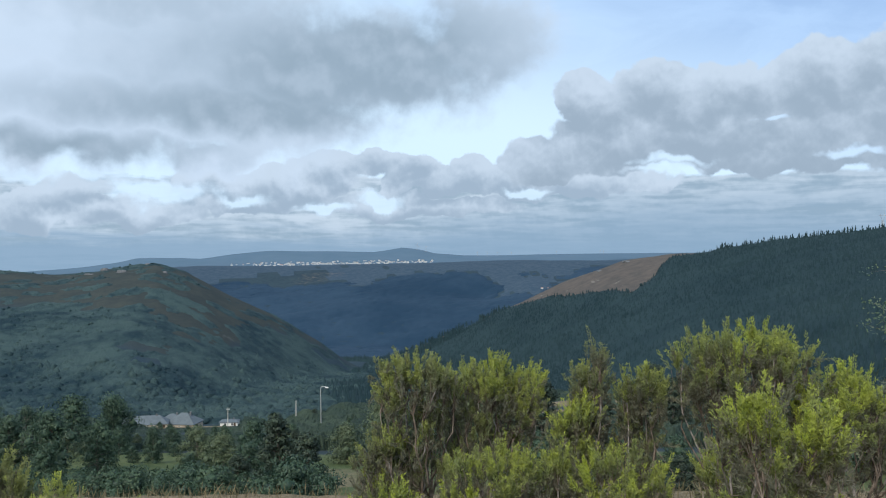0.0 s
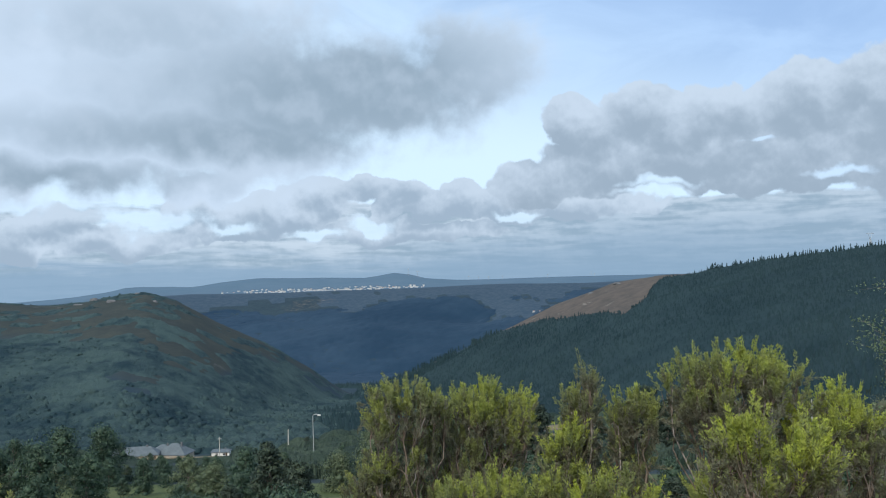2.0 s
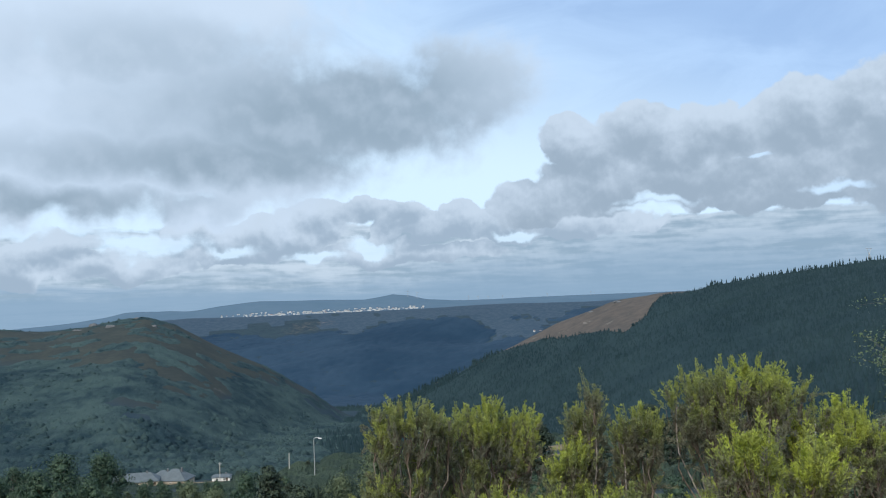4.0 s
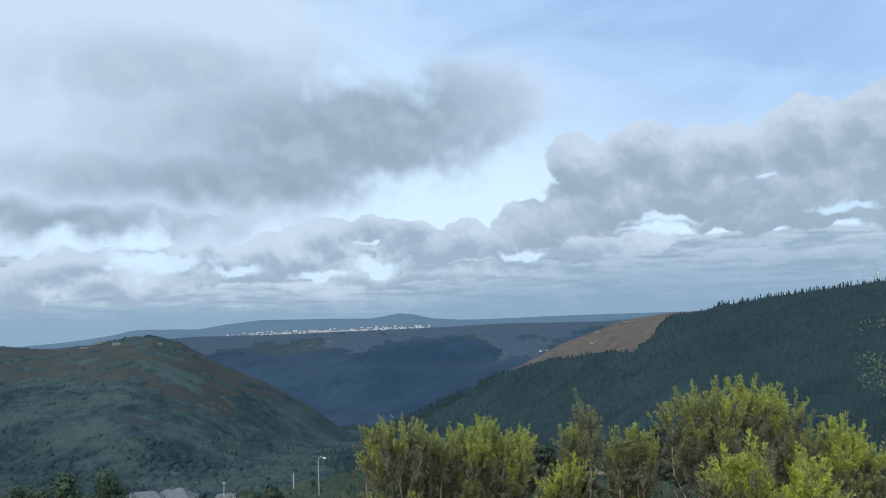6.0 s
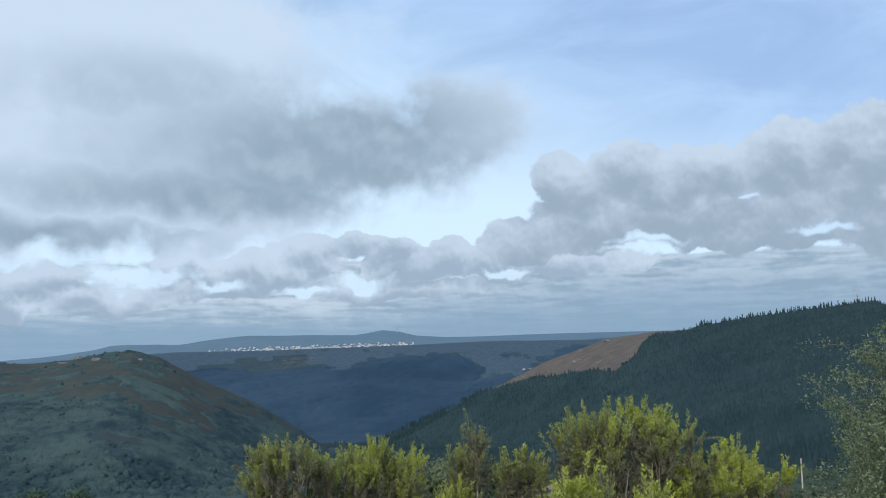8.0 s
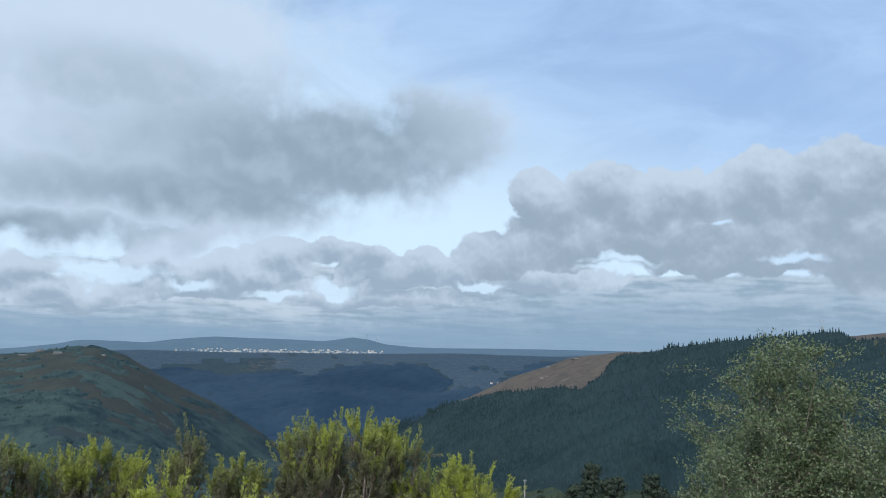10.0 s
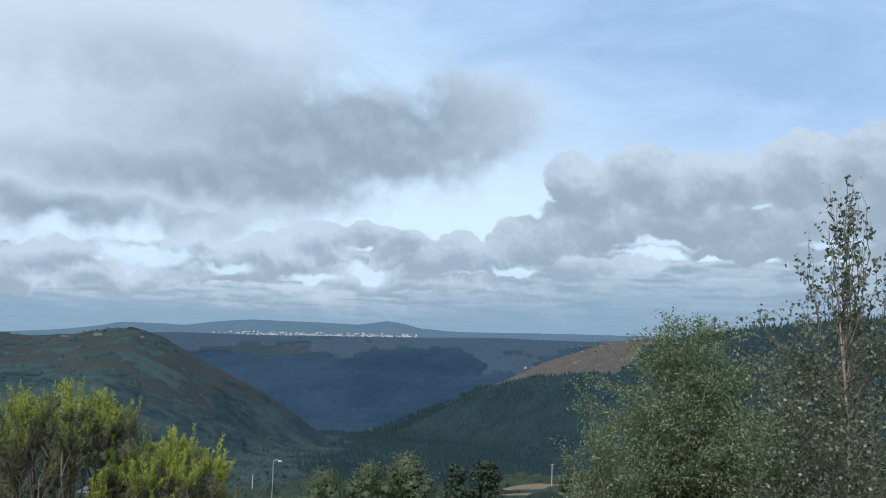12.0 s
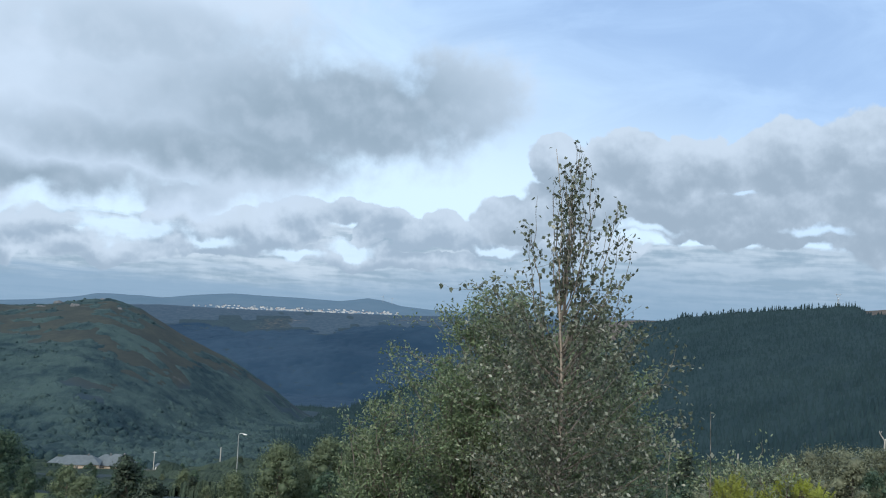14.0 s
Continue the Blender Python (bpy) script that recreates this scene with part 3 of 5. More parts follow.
def scatter(template, tris, places, size, tall, jitter=0.12):
    """Many copies of a template joined into arrays: one at each place, scaled and turned."""
    n, m = len(places), len(template)
    turn = rng.uniform(0, 2 * np.pi, n)
    c, s = np.cos(turn)[:, None], np.sin(turn)[:, None]
    t = template[None] * (1 + rng.uniform(-jitter, jitter, (n, m, 1)))
    x, y = t[..., 0] * c - t[..., 1] * s, t[..., 0] * s + t[..., 1] * c
    verts = np.stack([x * size[:, None] + places[:, None, 0], y * size[:, None] + places[:, None, 1], t[..., 2] * tall[:, None] + places[:, None, 2]], -1)
    faces = tris[None] + (np.arange(n) * m)[:, None, None]
    return verts.reshape(-1, 3), faces.reshape(-1, 3)


def conifer(tiers=3, sides=5):
    """A spire of overlapping skirts, 1 high and about 0.5 wide."""
    verts, tris = [], []
    for i in range(tiers):
        z0, z1 = 0.08 + 0.86 * i / tiers, min(1.0, 0.08 + 0.92 * (i + 1.45) / tiers)
        r = 0.26 * (1 - i / tiers) ** 0.85 + 0.03
        b = len(verts)
        for j in range(sides):
            a = 2 * math.pi * (j + 0.5 * (i % 2)) / sides
            rr = r * (1.0 if j % 2 else 0.72)
            verts.append((rr * math.cos(a), rr * math.sin(a), z0 + (0.03 if j % 2 else 0.07)))
        verts.append((0, 0, z1))
        tris += [(b + j, b + (j + 1) % sides, b + sides) for j in range(sides)]
    return np.array(verts), np.array(tris)


def crowns(x, y, cell, low, high, seed, spire=False):
    """A closed canopy over its ground, a dome or spire in each cell of a jittered lattice: its height and each crown's tone."""
    top, tone = np.zeros(x.shape), np.zeros(x.shape)
    ix, iy = np.floor(x / cell), np.floor(y / cell)
    for dx in (-1, 0, 1):
        for dy in (-1, 0, 1):
            cx, cy = ix + dx, iy + dy
            h = low + (high - low) * lattice(cx, cy, seed) ** 1.3
            px, py = (cx + lattice(cx, cy, seed + 1)) * cell, (cy + lattice(cx, cy, seed + 2)) * cell
            r = np.hypot(x - px, y - py) / (cell * (0.5 + 0.35 * lattice(cx, cy, seed + 3)))
            dome = h * (np.clip(1 - r, 0, 1) ** 0.9 if spire else np.clip(1 - r * r, 0, 1) ** 0.45)
            tone = np.where(dome > top, lattice(cx, cy, seed + 4), tone)
            top = np.maximum(top, dome)
    return top, tone


def both(a, b):
    """The higher of two canopies."""
    return np.maximum(a[0], b[0]), np.where(a[0] > b[0], a[1], b[1])


def canopy(name, u0, u1, y0, y1, du, dy, cover, leaf_height, mat, label, category="forest", soft=True):
    """A wood seen from outside: one sheet over the crowns, which sinks into the ground where no trees stand."""
    u, d = np.meshgrid(np.arange(u0, u1, du), np.arange(y0, y1, dy))
    u = u + rng.uniform(-0.3, 0.3, u.shape) * du
    d = d + rng.uniform(-0.3, 0.3, d.shape) * dy
    x, y = (u - 784) / F * d, d
    inside = cover(x, y) * np.clip((d - y0) / (5 * dy), 0, 1)
    z = height(x, y)
    lump, tone = leaf_height(x, y)
    z = z + np.where(inside > 0, lump * np.clip(inside, 0, 1) - 0.2, -1.5)
    n, m = x.shape
    i, j = np.meshgrid(np.arange(n - 1), np.arange(m - 1), indexing="ij")
    quads = np.stack([i * m + j, i * m + j + 1, (i + 1) * m + j + 1, (i + 1) * m + j], -1).reshape(-1, 4)
    on = inside.ravel()[quads].max(axis=1) > 0
    verts, faces = np.stack([x.ravel(), y.ravel(), z.ravel()], 1), quads[on]
    used_verts, faces = np.unique(faces, return_inverse=True)
    me = mesh_of(name, verts[used_verts], faces.reshape(-1, 4), mat, tone.ravel()[used_verts])
    me.polygons.foreach_set("use_smooth", np.full(len(me.polygons), soft))
    return tagged(new(name, me), label, category, kind="stuff")


def candidates(x0, x1, y0, y1, spacing):
    nx, ny = int((x1 - x0) / spacing), int((y1 - y0) / spacing)
    gx, gy = np.meshgrid(np.arange(nx), np.arange(ny))
    x = x0 + (gx.ravel() + rng.uniform(0, 1, nx * ny)) * spacing
    y = y0 + (gy.ravel() + rng.uniform(0, 1, nx * ny)) * spacing
    keep = (np.abs(x - 4) < 0.68 * y + 40)
    return x[keep], y[keep]


def seen_slope(x, y, z, drop=14.0):
    """Drops places hidden behind the land before them."""
    ok = np.ones(len(x), bool)
    for f in np.linspace(0.15, 0.97, 30):
        ok &= height(4 + (x - 4) * f, y * f) < (z + drop) * f + 2
    return ok


def hides_houses(x, y, top):
    """Whether a tree of that top would stand between the road and the clearing of the houses."""
    u = bearing(x, y)
    over = 450 - F * top / y
    return ((u > 205) & (u < 430) & (y < 402) & (over < 746)) | ((u > 575) & (u < 690) & (y < 255) & (over < 744))


def rocky_side(x, y):
    return hill(ROCKY_HILL, x, y, 0.185, 0.30, 25) - hill(PINE_HILL, x, y, 0.155, 0.30, 40)


def pine_cover(x, y):
    d, _, side = to_crest(PINE_HILL, x, y)
    ok = ((rocky_side(x, y) < 8) | ((y < 1400) & (bearing(x, y) > 585 + 90 * fbm(x, y, 90, 3, 55) + 85 * (y > 820)))) & (heath_on_pine_hill(x, y) < 0) & ((side < 0) | (d < 20)) & (y > 430 + 40 * fbm(x, y, 120, 3, 41)) & (bearing(x, y) > 470)
    return np.where(ok & (fbm(x, y, 55, 3, 43) > -0.6), 1.0, 0.0)


def pine_height(x, y):
    h, tone = both(crowns(x, y, 5.6, 3.5, 8.0, 501, True), crowns(x, y, 3.9, 2.0, 5.5, 511, True))
    return (4.9 + 0.25 * h) * (1 + 0.40 * fbm(x, y, 80, 3, 44)), tone


def oak_cover(x, y):
    edge = heath_on_rocky_hill(x, y)
    ok = (rocky_side(x, y) > -8) & ~((np.abs(x + 133) < 40) & (y < 450)) & (y > 436)
    full = np.clip((25 - edge) / 170 + 0.7 * fbm(x, y, 60, 4, 45), 0, 1)
    ok &= bearing(x, y) + 120 * fbm(x, y, 90, 3, 54) < 720
    return np.where(ok, np.maximum(full, 0.28 * smooth(fbm(x, y, 22, 4, 53), 0.05, 0.3)), 0.0)


def oak_height(x, y):
    h, tone = both(crowns(x, y, 9.5, 2.5, 8.5, 521), crowns(x, y, 5.6, 1.2, 5.0, 531))
    return 2.7 + 0.45 * h * (1 + 0.5 * fbm(x, y, 120, 3, 46)) + 0.5 * fbm(x, y, 2.6, 3, 47), tone


def far_height(x, y):
    h, tone = crowns(x, y, 24.0, 3.0, 6.0, 561)
    return h + 9 * np.maximum(0, fbm(x, y, 420, 3, 50)), 0.35 + 0.3 * tone


def far_cover(x, y):
    _, _, _, scrub = covers(x, y)
    return np.where((scrub < 0.8) & (np.hypot((x + 545) / 150, (y - 3560) / 130) > 1) & (fbm(x, y, 300, 4, 47) > -0.5 + 1.6 * smooth(y, 3400, 3850)), 1.0, 0.0)


def thicket_cover(x, y):
    _, meadow, dry, _ = covers(x, y)
    ok = (meadow < 0.2) & (dry < 0.2) & ~((np.hypot(x + 135, (y - 398) * 0.8) < 36) & (y < 430)) & ~((bearing(x, y) > 285) & (bearing(x, y) < 425) & (y > 320) & (y < 405))
    return np.where(ok, np.clip(0.75 + 1.6 * fbm(x, y, 45, 4, 48), 0, 1), 0.0)


def thicket_height(x, y):
    tall, tone = both(crowns(x, y, 6.5, 1.0, 5.2, 541), crowns(x, y, 3.6, 0.5, 2.8, 551))
    tall = tall * np.interp(y, (100, 200), (0.6, 1.0)) + 0.4 * fbm(x, y, 1.5, 3, 49)
    u = bearing(x, y)
    room = np.where((u > 205) & (u < 430) & (y < 402), np.clip(-0.209 * y - height(x, y), 0.4, 6), 6)
    return np.minimum(tall, room), tone


def crown_blob():
    """The upper part of a small rounded crown, 1 wide each way from its middle."""
    bm = bmesh.new()
    bmesh.ops.create_icosphere(bm, subdivisions=1, radius=1.0)
    bmesh.ops.delete(bm, geom=[q for q in bm.verts if q.co.z < -0.7], context="VERTS")
    bm.verts.index_update()
    v, f = np.array([q.co[:] for q in bm.verts]), np.array([[q.index for q in p.verts] for p in bm.faces])
    bm.free()
    return v, f


def build_oaks():
    x, y = candidates(-560, 60, 436, 1090, 4.7)
    u = bearing(x, y)
    d, _, side = to_crest(ROCKY_HILL, x, y)
    keep = (u > -330) & ((side < 0) | (d < 12)) & (oak_cover(x, y) > rng.uniform(0.05, 0.6, len(x)))
    x, y = x[keep], y[keep]
    z = height(x, y)
    keep = seen_slope(x, y, z, 8.0)
    x, y, z = x[keep], y[keep], z[keep]
    r = (1.7 + 2.2 * rng.uniform(0, 1, len(x)) ** 2) * np.clip(oak_cover(x, y), 0.35, 1) * (1 + 0.35 * fbm(x, y, 120, 3, 46))
    v, f = crown_blob()
    verts, faces = scatter(v, f, np.stack([x, y, z + r * 0.7], 1), r * 0.9, r * rng.uniform(0.7, 1.3, len(x)), 0.45)
    # Random tone for each crown, plus painted shading: top lighter, underside darker.
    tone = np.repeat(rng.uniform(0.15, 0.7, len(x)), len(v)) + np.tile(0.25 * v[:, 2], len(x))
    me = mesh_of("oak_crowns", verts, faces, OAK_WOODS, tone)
    me.polygons.foreach_set("use_smooth", np.ones(len(me.polygons), bool))
    tagged(new("oak_crowns", me), "rounded crowns of broadleaved trees packed on a hillside", "forest", kind="stuff")


def build_woods():
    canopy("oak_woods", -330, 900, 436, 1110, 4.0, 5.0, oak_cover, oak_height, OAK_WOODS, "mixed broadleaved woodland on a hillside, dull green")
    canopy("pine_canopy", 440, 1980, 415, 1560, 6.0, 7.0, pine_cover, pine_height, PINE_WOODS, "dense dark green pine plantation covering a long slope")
    canopy("far_woods", -250, 1500, 1950, 3900, 5.2, 15.0, far_cover, far_height, FAR_WOODS, "far woodland across the deep valley, with haze blue in its colour")
    canopy("valley_thicket", -300, 1900, 98, 520, 3.8, 2.3, thicket_cover, thicket_height, THICKET, "dull green scrub and small trees on the valley floor", "thicket", soft=False)
    # single pines that stand out of the plantation and along its skyline
    x, y = candidates(-300, 1250, 420, 1700, 5.2)
    x2, y2 = candidates(-100, 1250, 1000, 1700, 5.5)
    line = to_crest(PINE_HILL, x2, y2)[0] < 24
    x, y = np.concatenate([x, x2[line]]), np.concatenate([y, y2[line]])
    keep = (pine_cover(x, y) > 0) & (rng.uniform(0, 1, len(x)) < np.where(to_crest(PINE_HILL, x, y)[0] < 24, 0.42, 0.9))
    x, y = x[keep], y[keep]
    z = height(x, y)
    keep = seen_slope(x, y, z)
    x, y, z = x[keep], y[keep], z[keep]
    h = rng.uniform(6, 10.5, len(x)) * (1 + 0.35 * fbm(x, y, 80, 3, 44)) * np.interp(y, (430, 560, 760), (1.45, 1.3, 1.0))
    rim = to_crest(PINE_HILL, x, y)[0] < 24
    h = np.where(rim, rng.uniform(6.5, 15.0, len(x)), h)
    edge = rim | (heath_on_pine_hill(x, y) > -25)
    wide = h * rng.uniform(0.75, 1.25, len(x)) * np.where(rim | (y < 650), 0.7, 1.0)
    for name, pick, shape, label in (("pine_edge", edge, conifer(), "tall dark pines along the edges of a plantation"), ("pine_woods", ~edge, conifer(1, 7), "tops of dark pines standing over a plantation")):
        v, f = shape
        n = int(pick.sum())
        verts, faces = scatter(v, f, np.stack([x, y, z - 0.3], 1)[pick], wide[pick], h[pick], 0.18)
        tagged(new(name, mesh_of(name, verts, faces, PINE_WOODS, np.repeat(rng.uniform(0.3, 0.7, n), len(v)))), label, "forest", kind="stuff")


build_oaks()
build_woods()


# ---- growing things ----
def part(name, me, parent, label=""):
    """Links a mesh as one part under a thing or a part."""
    ob = new(name, me)
    ob.parent = parent
    return tagged(ob, label)


def thing(name, place, label, category, group="", kind=""):
    """An Empty at a thing's base."""
    ob = new(name)
    ob.empty_display_size = 0.2
    ob.matrix_world = Matrix.Translation(place)
    return tagged(ob, label, category, group, kind)


def ground_z(x, y):
    return float(height(np.array([x]), np.array([y]))[0])


def tube(points, radii, sides=6):
    """Vertices and quads of a round limb along points."""
    p, r = np.asarray(points, float), np.asarray(radii, float)
    t = np.gradient(p, axis=0)
    t /= np.linalg.norm(t, axis=1, keepdims=True) + 1e-9
    ref = np.where(np.abs(t[:, 2:]) > 0.9, [[1.0, 0, 0]], [[0, 0, 1.0]])
    u = np.cross(t, ref)
    u /= np.linalg.norm(u, axis=1, keepdims=True) + 1e-9
    w = np.cross(t, u)
    a = np.arange(sides) * 2 * np.pi / sides
    v = p[:, None] + r[:, None, None] * (np.cos(a)[None, :, None] * u[:, None] + np.sin(a)[None, :, None] * w[:, None])
    i, j = np.meshgrid(np.arange(len(p) - 1), np.arange(sides), indexing="ij")
    j2 = (j + 1) % sides
    return v.reshape(-1, 3), np.stack([i * sides + j, i * sides + j2, (i + 1) * sides + j2, (i + 1) * sides + j], -1).reshape(-1, 4)


def join(pieces):
    verts, faces, n = [], [], 0
    for v, f in pieces:
        verts.append(v)
        faces.append(f + n)
        n += len(v)
    return np.vstack(verts), np.vstack(faces)


def limb(a, b, gen, steps=6, bow=0.12, lift=0.0):
    """A bent line from a to b."""
    a, b = np.asarray(a, float), np.asarray(b, float)
    s = np.linspace(0, 1, steps)[:, None]
    span = np.linalg.norm(b - a)
    side = gen.normal(0, 1, 3) * span * bow
    wave = gen.normal(0, 1, (steps, 3)) * span * bow * 0.22
    wave[0] = wave[-1] = 0
    return a + (b - a) * s + side * (s * (1 - s)) * 2 + wave + np.array([0, 0, lift * span]) * (s * (1 - s)) * 2


def unit(v):
    return v / (np.linalg.norm(v, axis=-1, keepdims=True) + 1e-9)


def blades(base, way, length, width, gen, young, fold=0.0, face=None):
    """Pointed leaves as folded diamonds: vertices, quads and age for each vertex. face: the way their upper sides look."""
    n = len(base)
    way = unit(way)
    side = unit(np.cross(way, gen.normal(0, 1, (n, 3)) if face is None else face + gen.normal(0, 0.25, (n, 3))))
    up = np.cross(side, way)
    l, w = np.reshape(length, (-1, 1)), np.reshape(width, (-1, 1))
    mid = base + way * l * 0.45
    v = np.stack([base, mid + side * w * 0.5 + up * w * fold, base + way * l, mid - side * w * 0.5 + up * w * fold], 1).reshape(-1, 3)
    f = np.arange(4 * n).reshape(n, 4)
    y = np.repeat(np.asarray(young, float), 4) + np.tile([-0.08, 0.0, 0.10, 0.0], n)
    return v, f, y


def shoots(root, way, long, young, gen, count=64):
    """Upright feathery shoots of tree heath: short scaly sprigs all round a leader. Vertices, triangles, age."""
    n = len(root)
    m = n * count
    idx = np.repeat(np.arange(n), count)
    f = gen.uniform(0, 1, m) ** 0.85
    way = unit(way)
    side = unit(np.cross(way, gen.normal(0, 1, (n, 3))))
    other = np.cross(way, side)
    a = gen.uniform(0, 2 * np.pi, m)
    out = side[idx] * np.cos(a)[:, None] + other[idx] * np.sin(a)[:, None]
    base = root[idx] + way[idx] * (long[idx] * f)[:, None] + out * 0.006
    lie = unit(way[idx] * gen.uniform(0.55, 1.3, (m, 1)) + out * gen.uniform(0.35, 1.0, (m, 1)) + gen.normal(0, 0.14, (m, 3)))
    across = unit(np.cross(lie, gen.normal(0, 1, (m, 3))))
    size = gen.uniform(0.020, 0.040, (m, 1)) * (1 - 0.45 * f[:, None])
    slim = gen.uniform(0.0024, 0.0048, (m, 1))
    v = np.stack([base - across * slim, base + across * slim, base + lie * size], 1).reshape(-1, 3)
    age = np.repeat(young[idx] + 0.45 * (f - 0.6), 3) + np.tile([-0.08, -0.08, 0.14], m)
    return v, np.arange(3 * m).reshape(m, 3), age


def tree_heath(x, y, top, wide, seed, heads=18, fresh=0.55, deep=None, depth=0.62, group="tree heaths by the road"):
    """One shrub: splayed bare stems that fork into heads of upright shoots. top: its highest shoot's height; depth: how far down it bears heads."""
    gen = np.random.default_rng(seed)
    deep = deep or wide * 0.75
    z0 = ground_z(x, y)
    tall = top - z0
    shrub = thing("tree_heath", (x, y, z0), "tree heath shrub with yellow-green shoots and bare grey stems", "shrub", group)
    n_stem = 3 + int(wide * 5)
    turn = gen.uniform(0, 6.28)
    hubs = []
    stems, brush = [], []
    for i in range(n_stem):
        a = turn + 2 * np.pi * (i + gen.uniform(-0.3, 0.3)) / n_stem
        r = gen.uniform(0.25, 0.6)
        hub = np.array([r * wide / 2 * np.cos(a), r * deep / 2 * np.sin(a), tall * gen.uniform(0.38, 0.55)])
        foot = np.array([gen.normal(0, 0.05), gen.normal(0, 0.05), -0.06])
        stems.append(tube(limb(foot, hub, gen, 7, 0.10), np.linspace(0.019, 0.011, 7) * gen.uniform(0.7, 1.1), 6))
        hubs.append(hub)
    hubs = np.array(hubs)
    roots, ways, longs, leaf_tones = [], [], [], []
    n_low = int(heads * 0.95)
    for i in range(heads + n_low):
        low = i >= heads
        a = i * 2.39996 + gen.normal(0, 0.35)
        r = np.sqrt((i + 0.4) / heads) if not low else np.sqrt(gen.uniform(0.15, 1.0))
        hr = gen.uniform(0.055, 0.12)
        px, py = r * (wide * 0.56 - hr) * np.cos(a), r * (deep * 0.56 - hr) * np.sin(a)
        pz = tall - 0.12 - 0.16 * wide * r ** 2 - abs(gen.normal(0, 0.11))
        if low:
            pz = tall - 0.2 - gen.uniform(0.25, 1.0) * depth
        if i == 0:
            pz = tall - 0.13
        c = np.array([px, py, pz])
        n = int(gen.integers(10, 19))
        off = unit(gen.normal(0, 1, (n, 3))) * gen.uniform(0.2, 1.0, (n, 1)) * [1, 1, 1.2]
        long = gen.uniform(0.08, 0.18, n) * (1.0 if not low else 0.75)
        long[0] += 0.045
        root = c + off * hr - [0, 0, 0.02]
        way = off * [0.40, 0.40, 0.1] + [0, 0, 1] + np.array([np.cos(a), np.sin(a), 0]) * 0.22 * r + gen.normal(0, 0.12, (n, 3))
        age = fresh + gen.normal(0, 0.17) - (gen.uniform(0.12, 0.5) if low else 0.0) + 0.16 * off[:, 2] + gen.normal(0, 0.08, n)
        roots.append(root), ways.append(way), longs.append(long), leaf_tones.append(age)
        # dull older sprays under the head
        n2 = int(gen.integers(6, 11))
        old = c + gen.normal(0, hr * 0.7, (n2, 3)) * [1, 1, 1.4] - [0, 0, 0.15]
        roots.append(old), ways.append(gen.normal(0, 0.5, (n2, 3)) + [0, 0, 0.8]), longs.append(gen.uniform(0.08, 0.14, n2)), leaf_tones.append(gen.normal(0.02, 0.12, n2))
        # the branch that bears it
        hub = hubs[np.argmin(np.hypot(hubs[:, 0] - px, hubs[:, 1] - py) + gen.uniform(0, 0.15, n_stem))]
        if hub[2] > pz - 0.12:
            hub = hub * [0.5, 0.5, 0.5]
        line = limb(hub, c - [0, 0, 0.05], gen, 6, 0.13)
        piece = tube(line, np.linspace(0.0095, 0.004, 6) * gen.uniform(0.7, 1.15), 5)
        (stems if not low and i % 2 == 0 else brush).append(piece)
        for p in root[:8]:
            brush.append(tube(limb(line[4], p, gen, 3, 0.1), np.linspace(0.0034, 0.0016, 3), 3))
        for q in range(3):
            j = int(gen.integers(1, 5))
            brush.append(tube(limb(line[j], line[j] + gen.normal(0, 0.09, 3) + [0, 0, 0.05], gen, 4, 0.15), np.linspace(0.004, 0.0012, 4), 3))
    v, f, age = shoots(np.vstack(roots), np.vstack(ways), np.concatenate(longs), np.concatenate(leaf_tones), gen)
    part("foliage", mesh_of("heath_foliage", v, f, HEATHER, age), shrub)
    for q in stems:
        part("stem", mesh_of("heath_stem", *q, DEAD_WOOD if gen.uniform() < 0.55 else WOOD), shrub, "bare grey stem")
    tagged(part("brushwood", mesh_of("heath_brushwood", *join(brush), TWIG), shrub), kind="stuff")
    return shrub


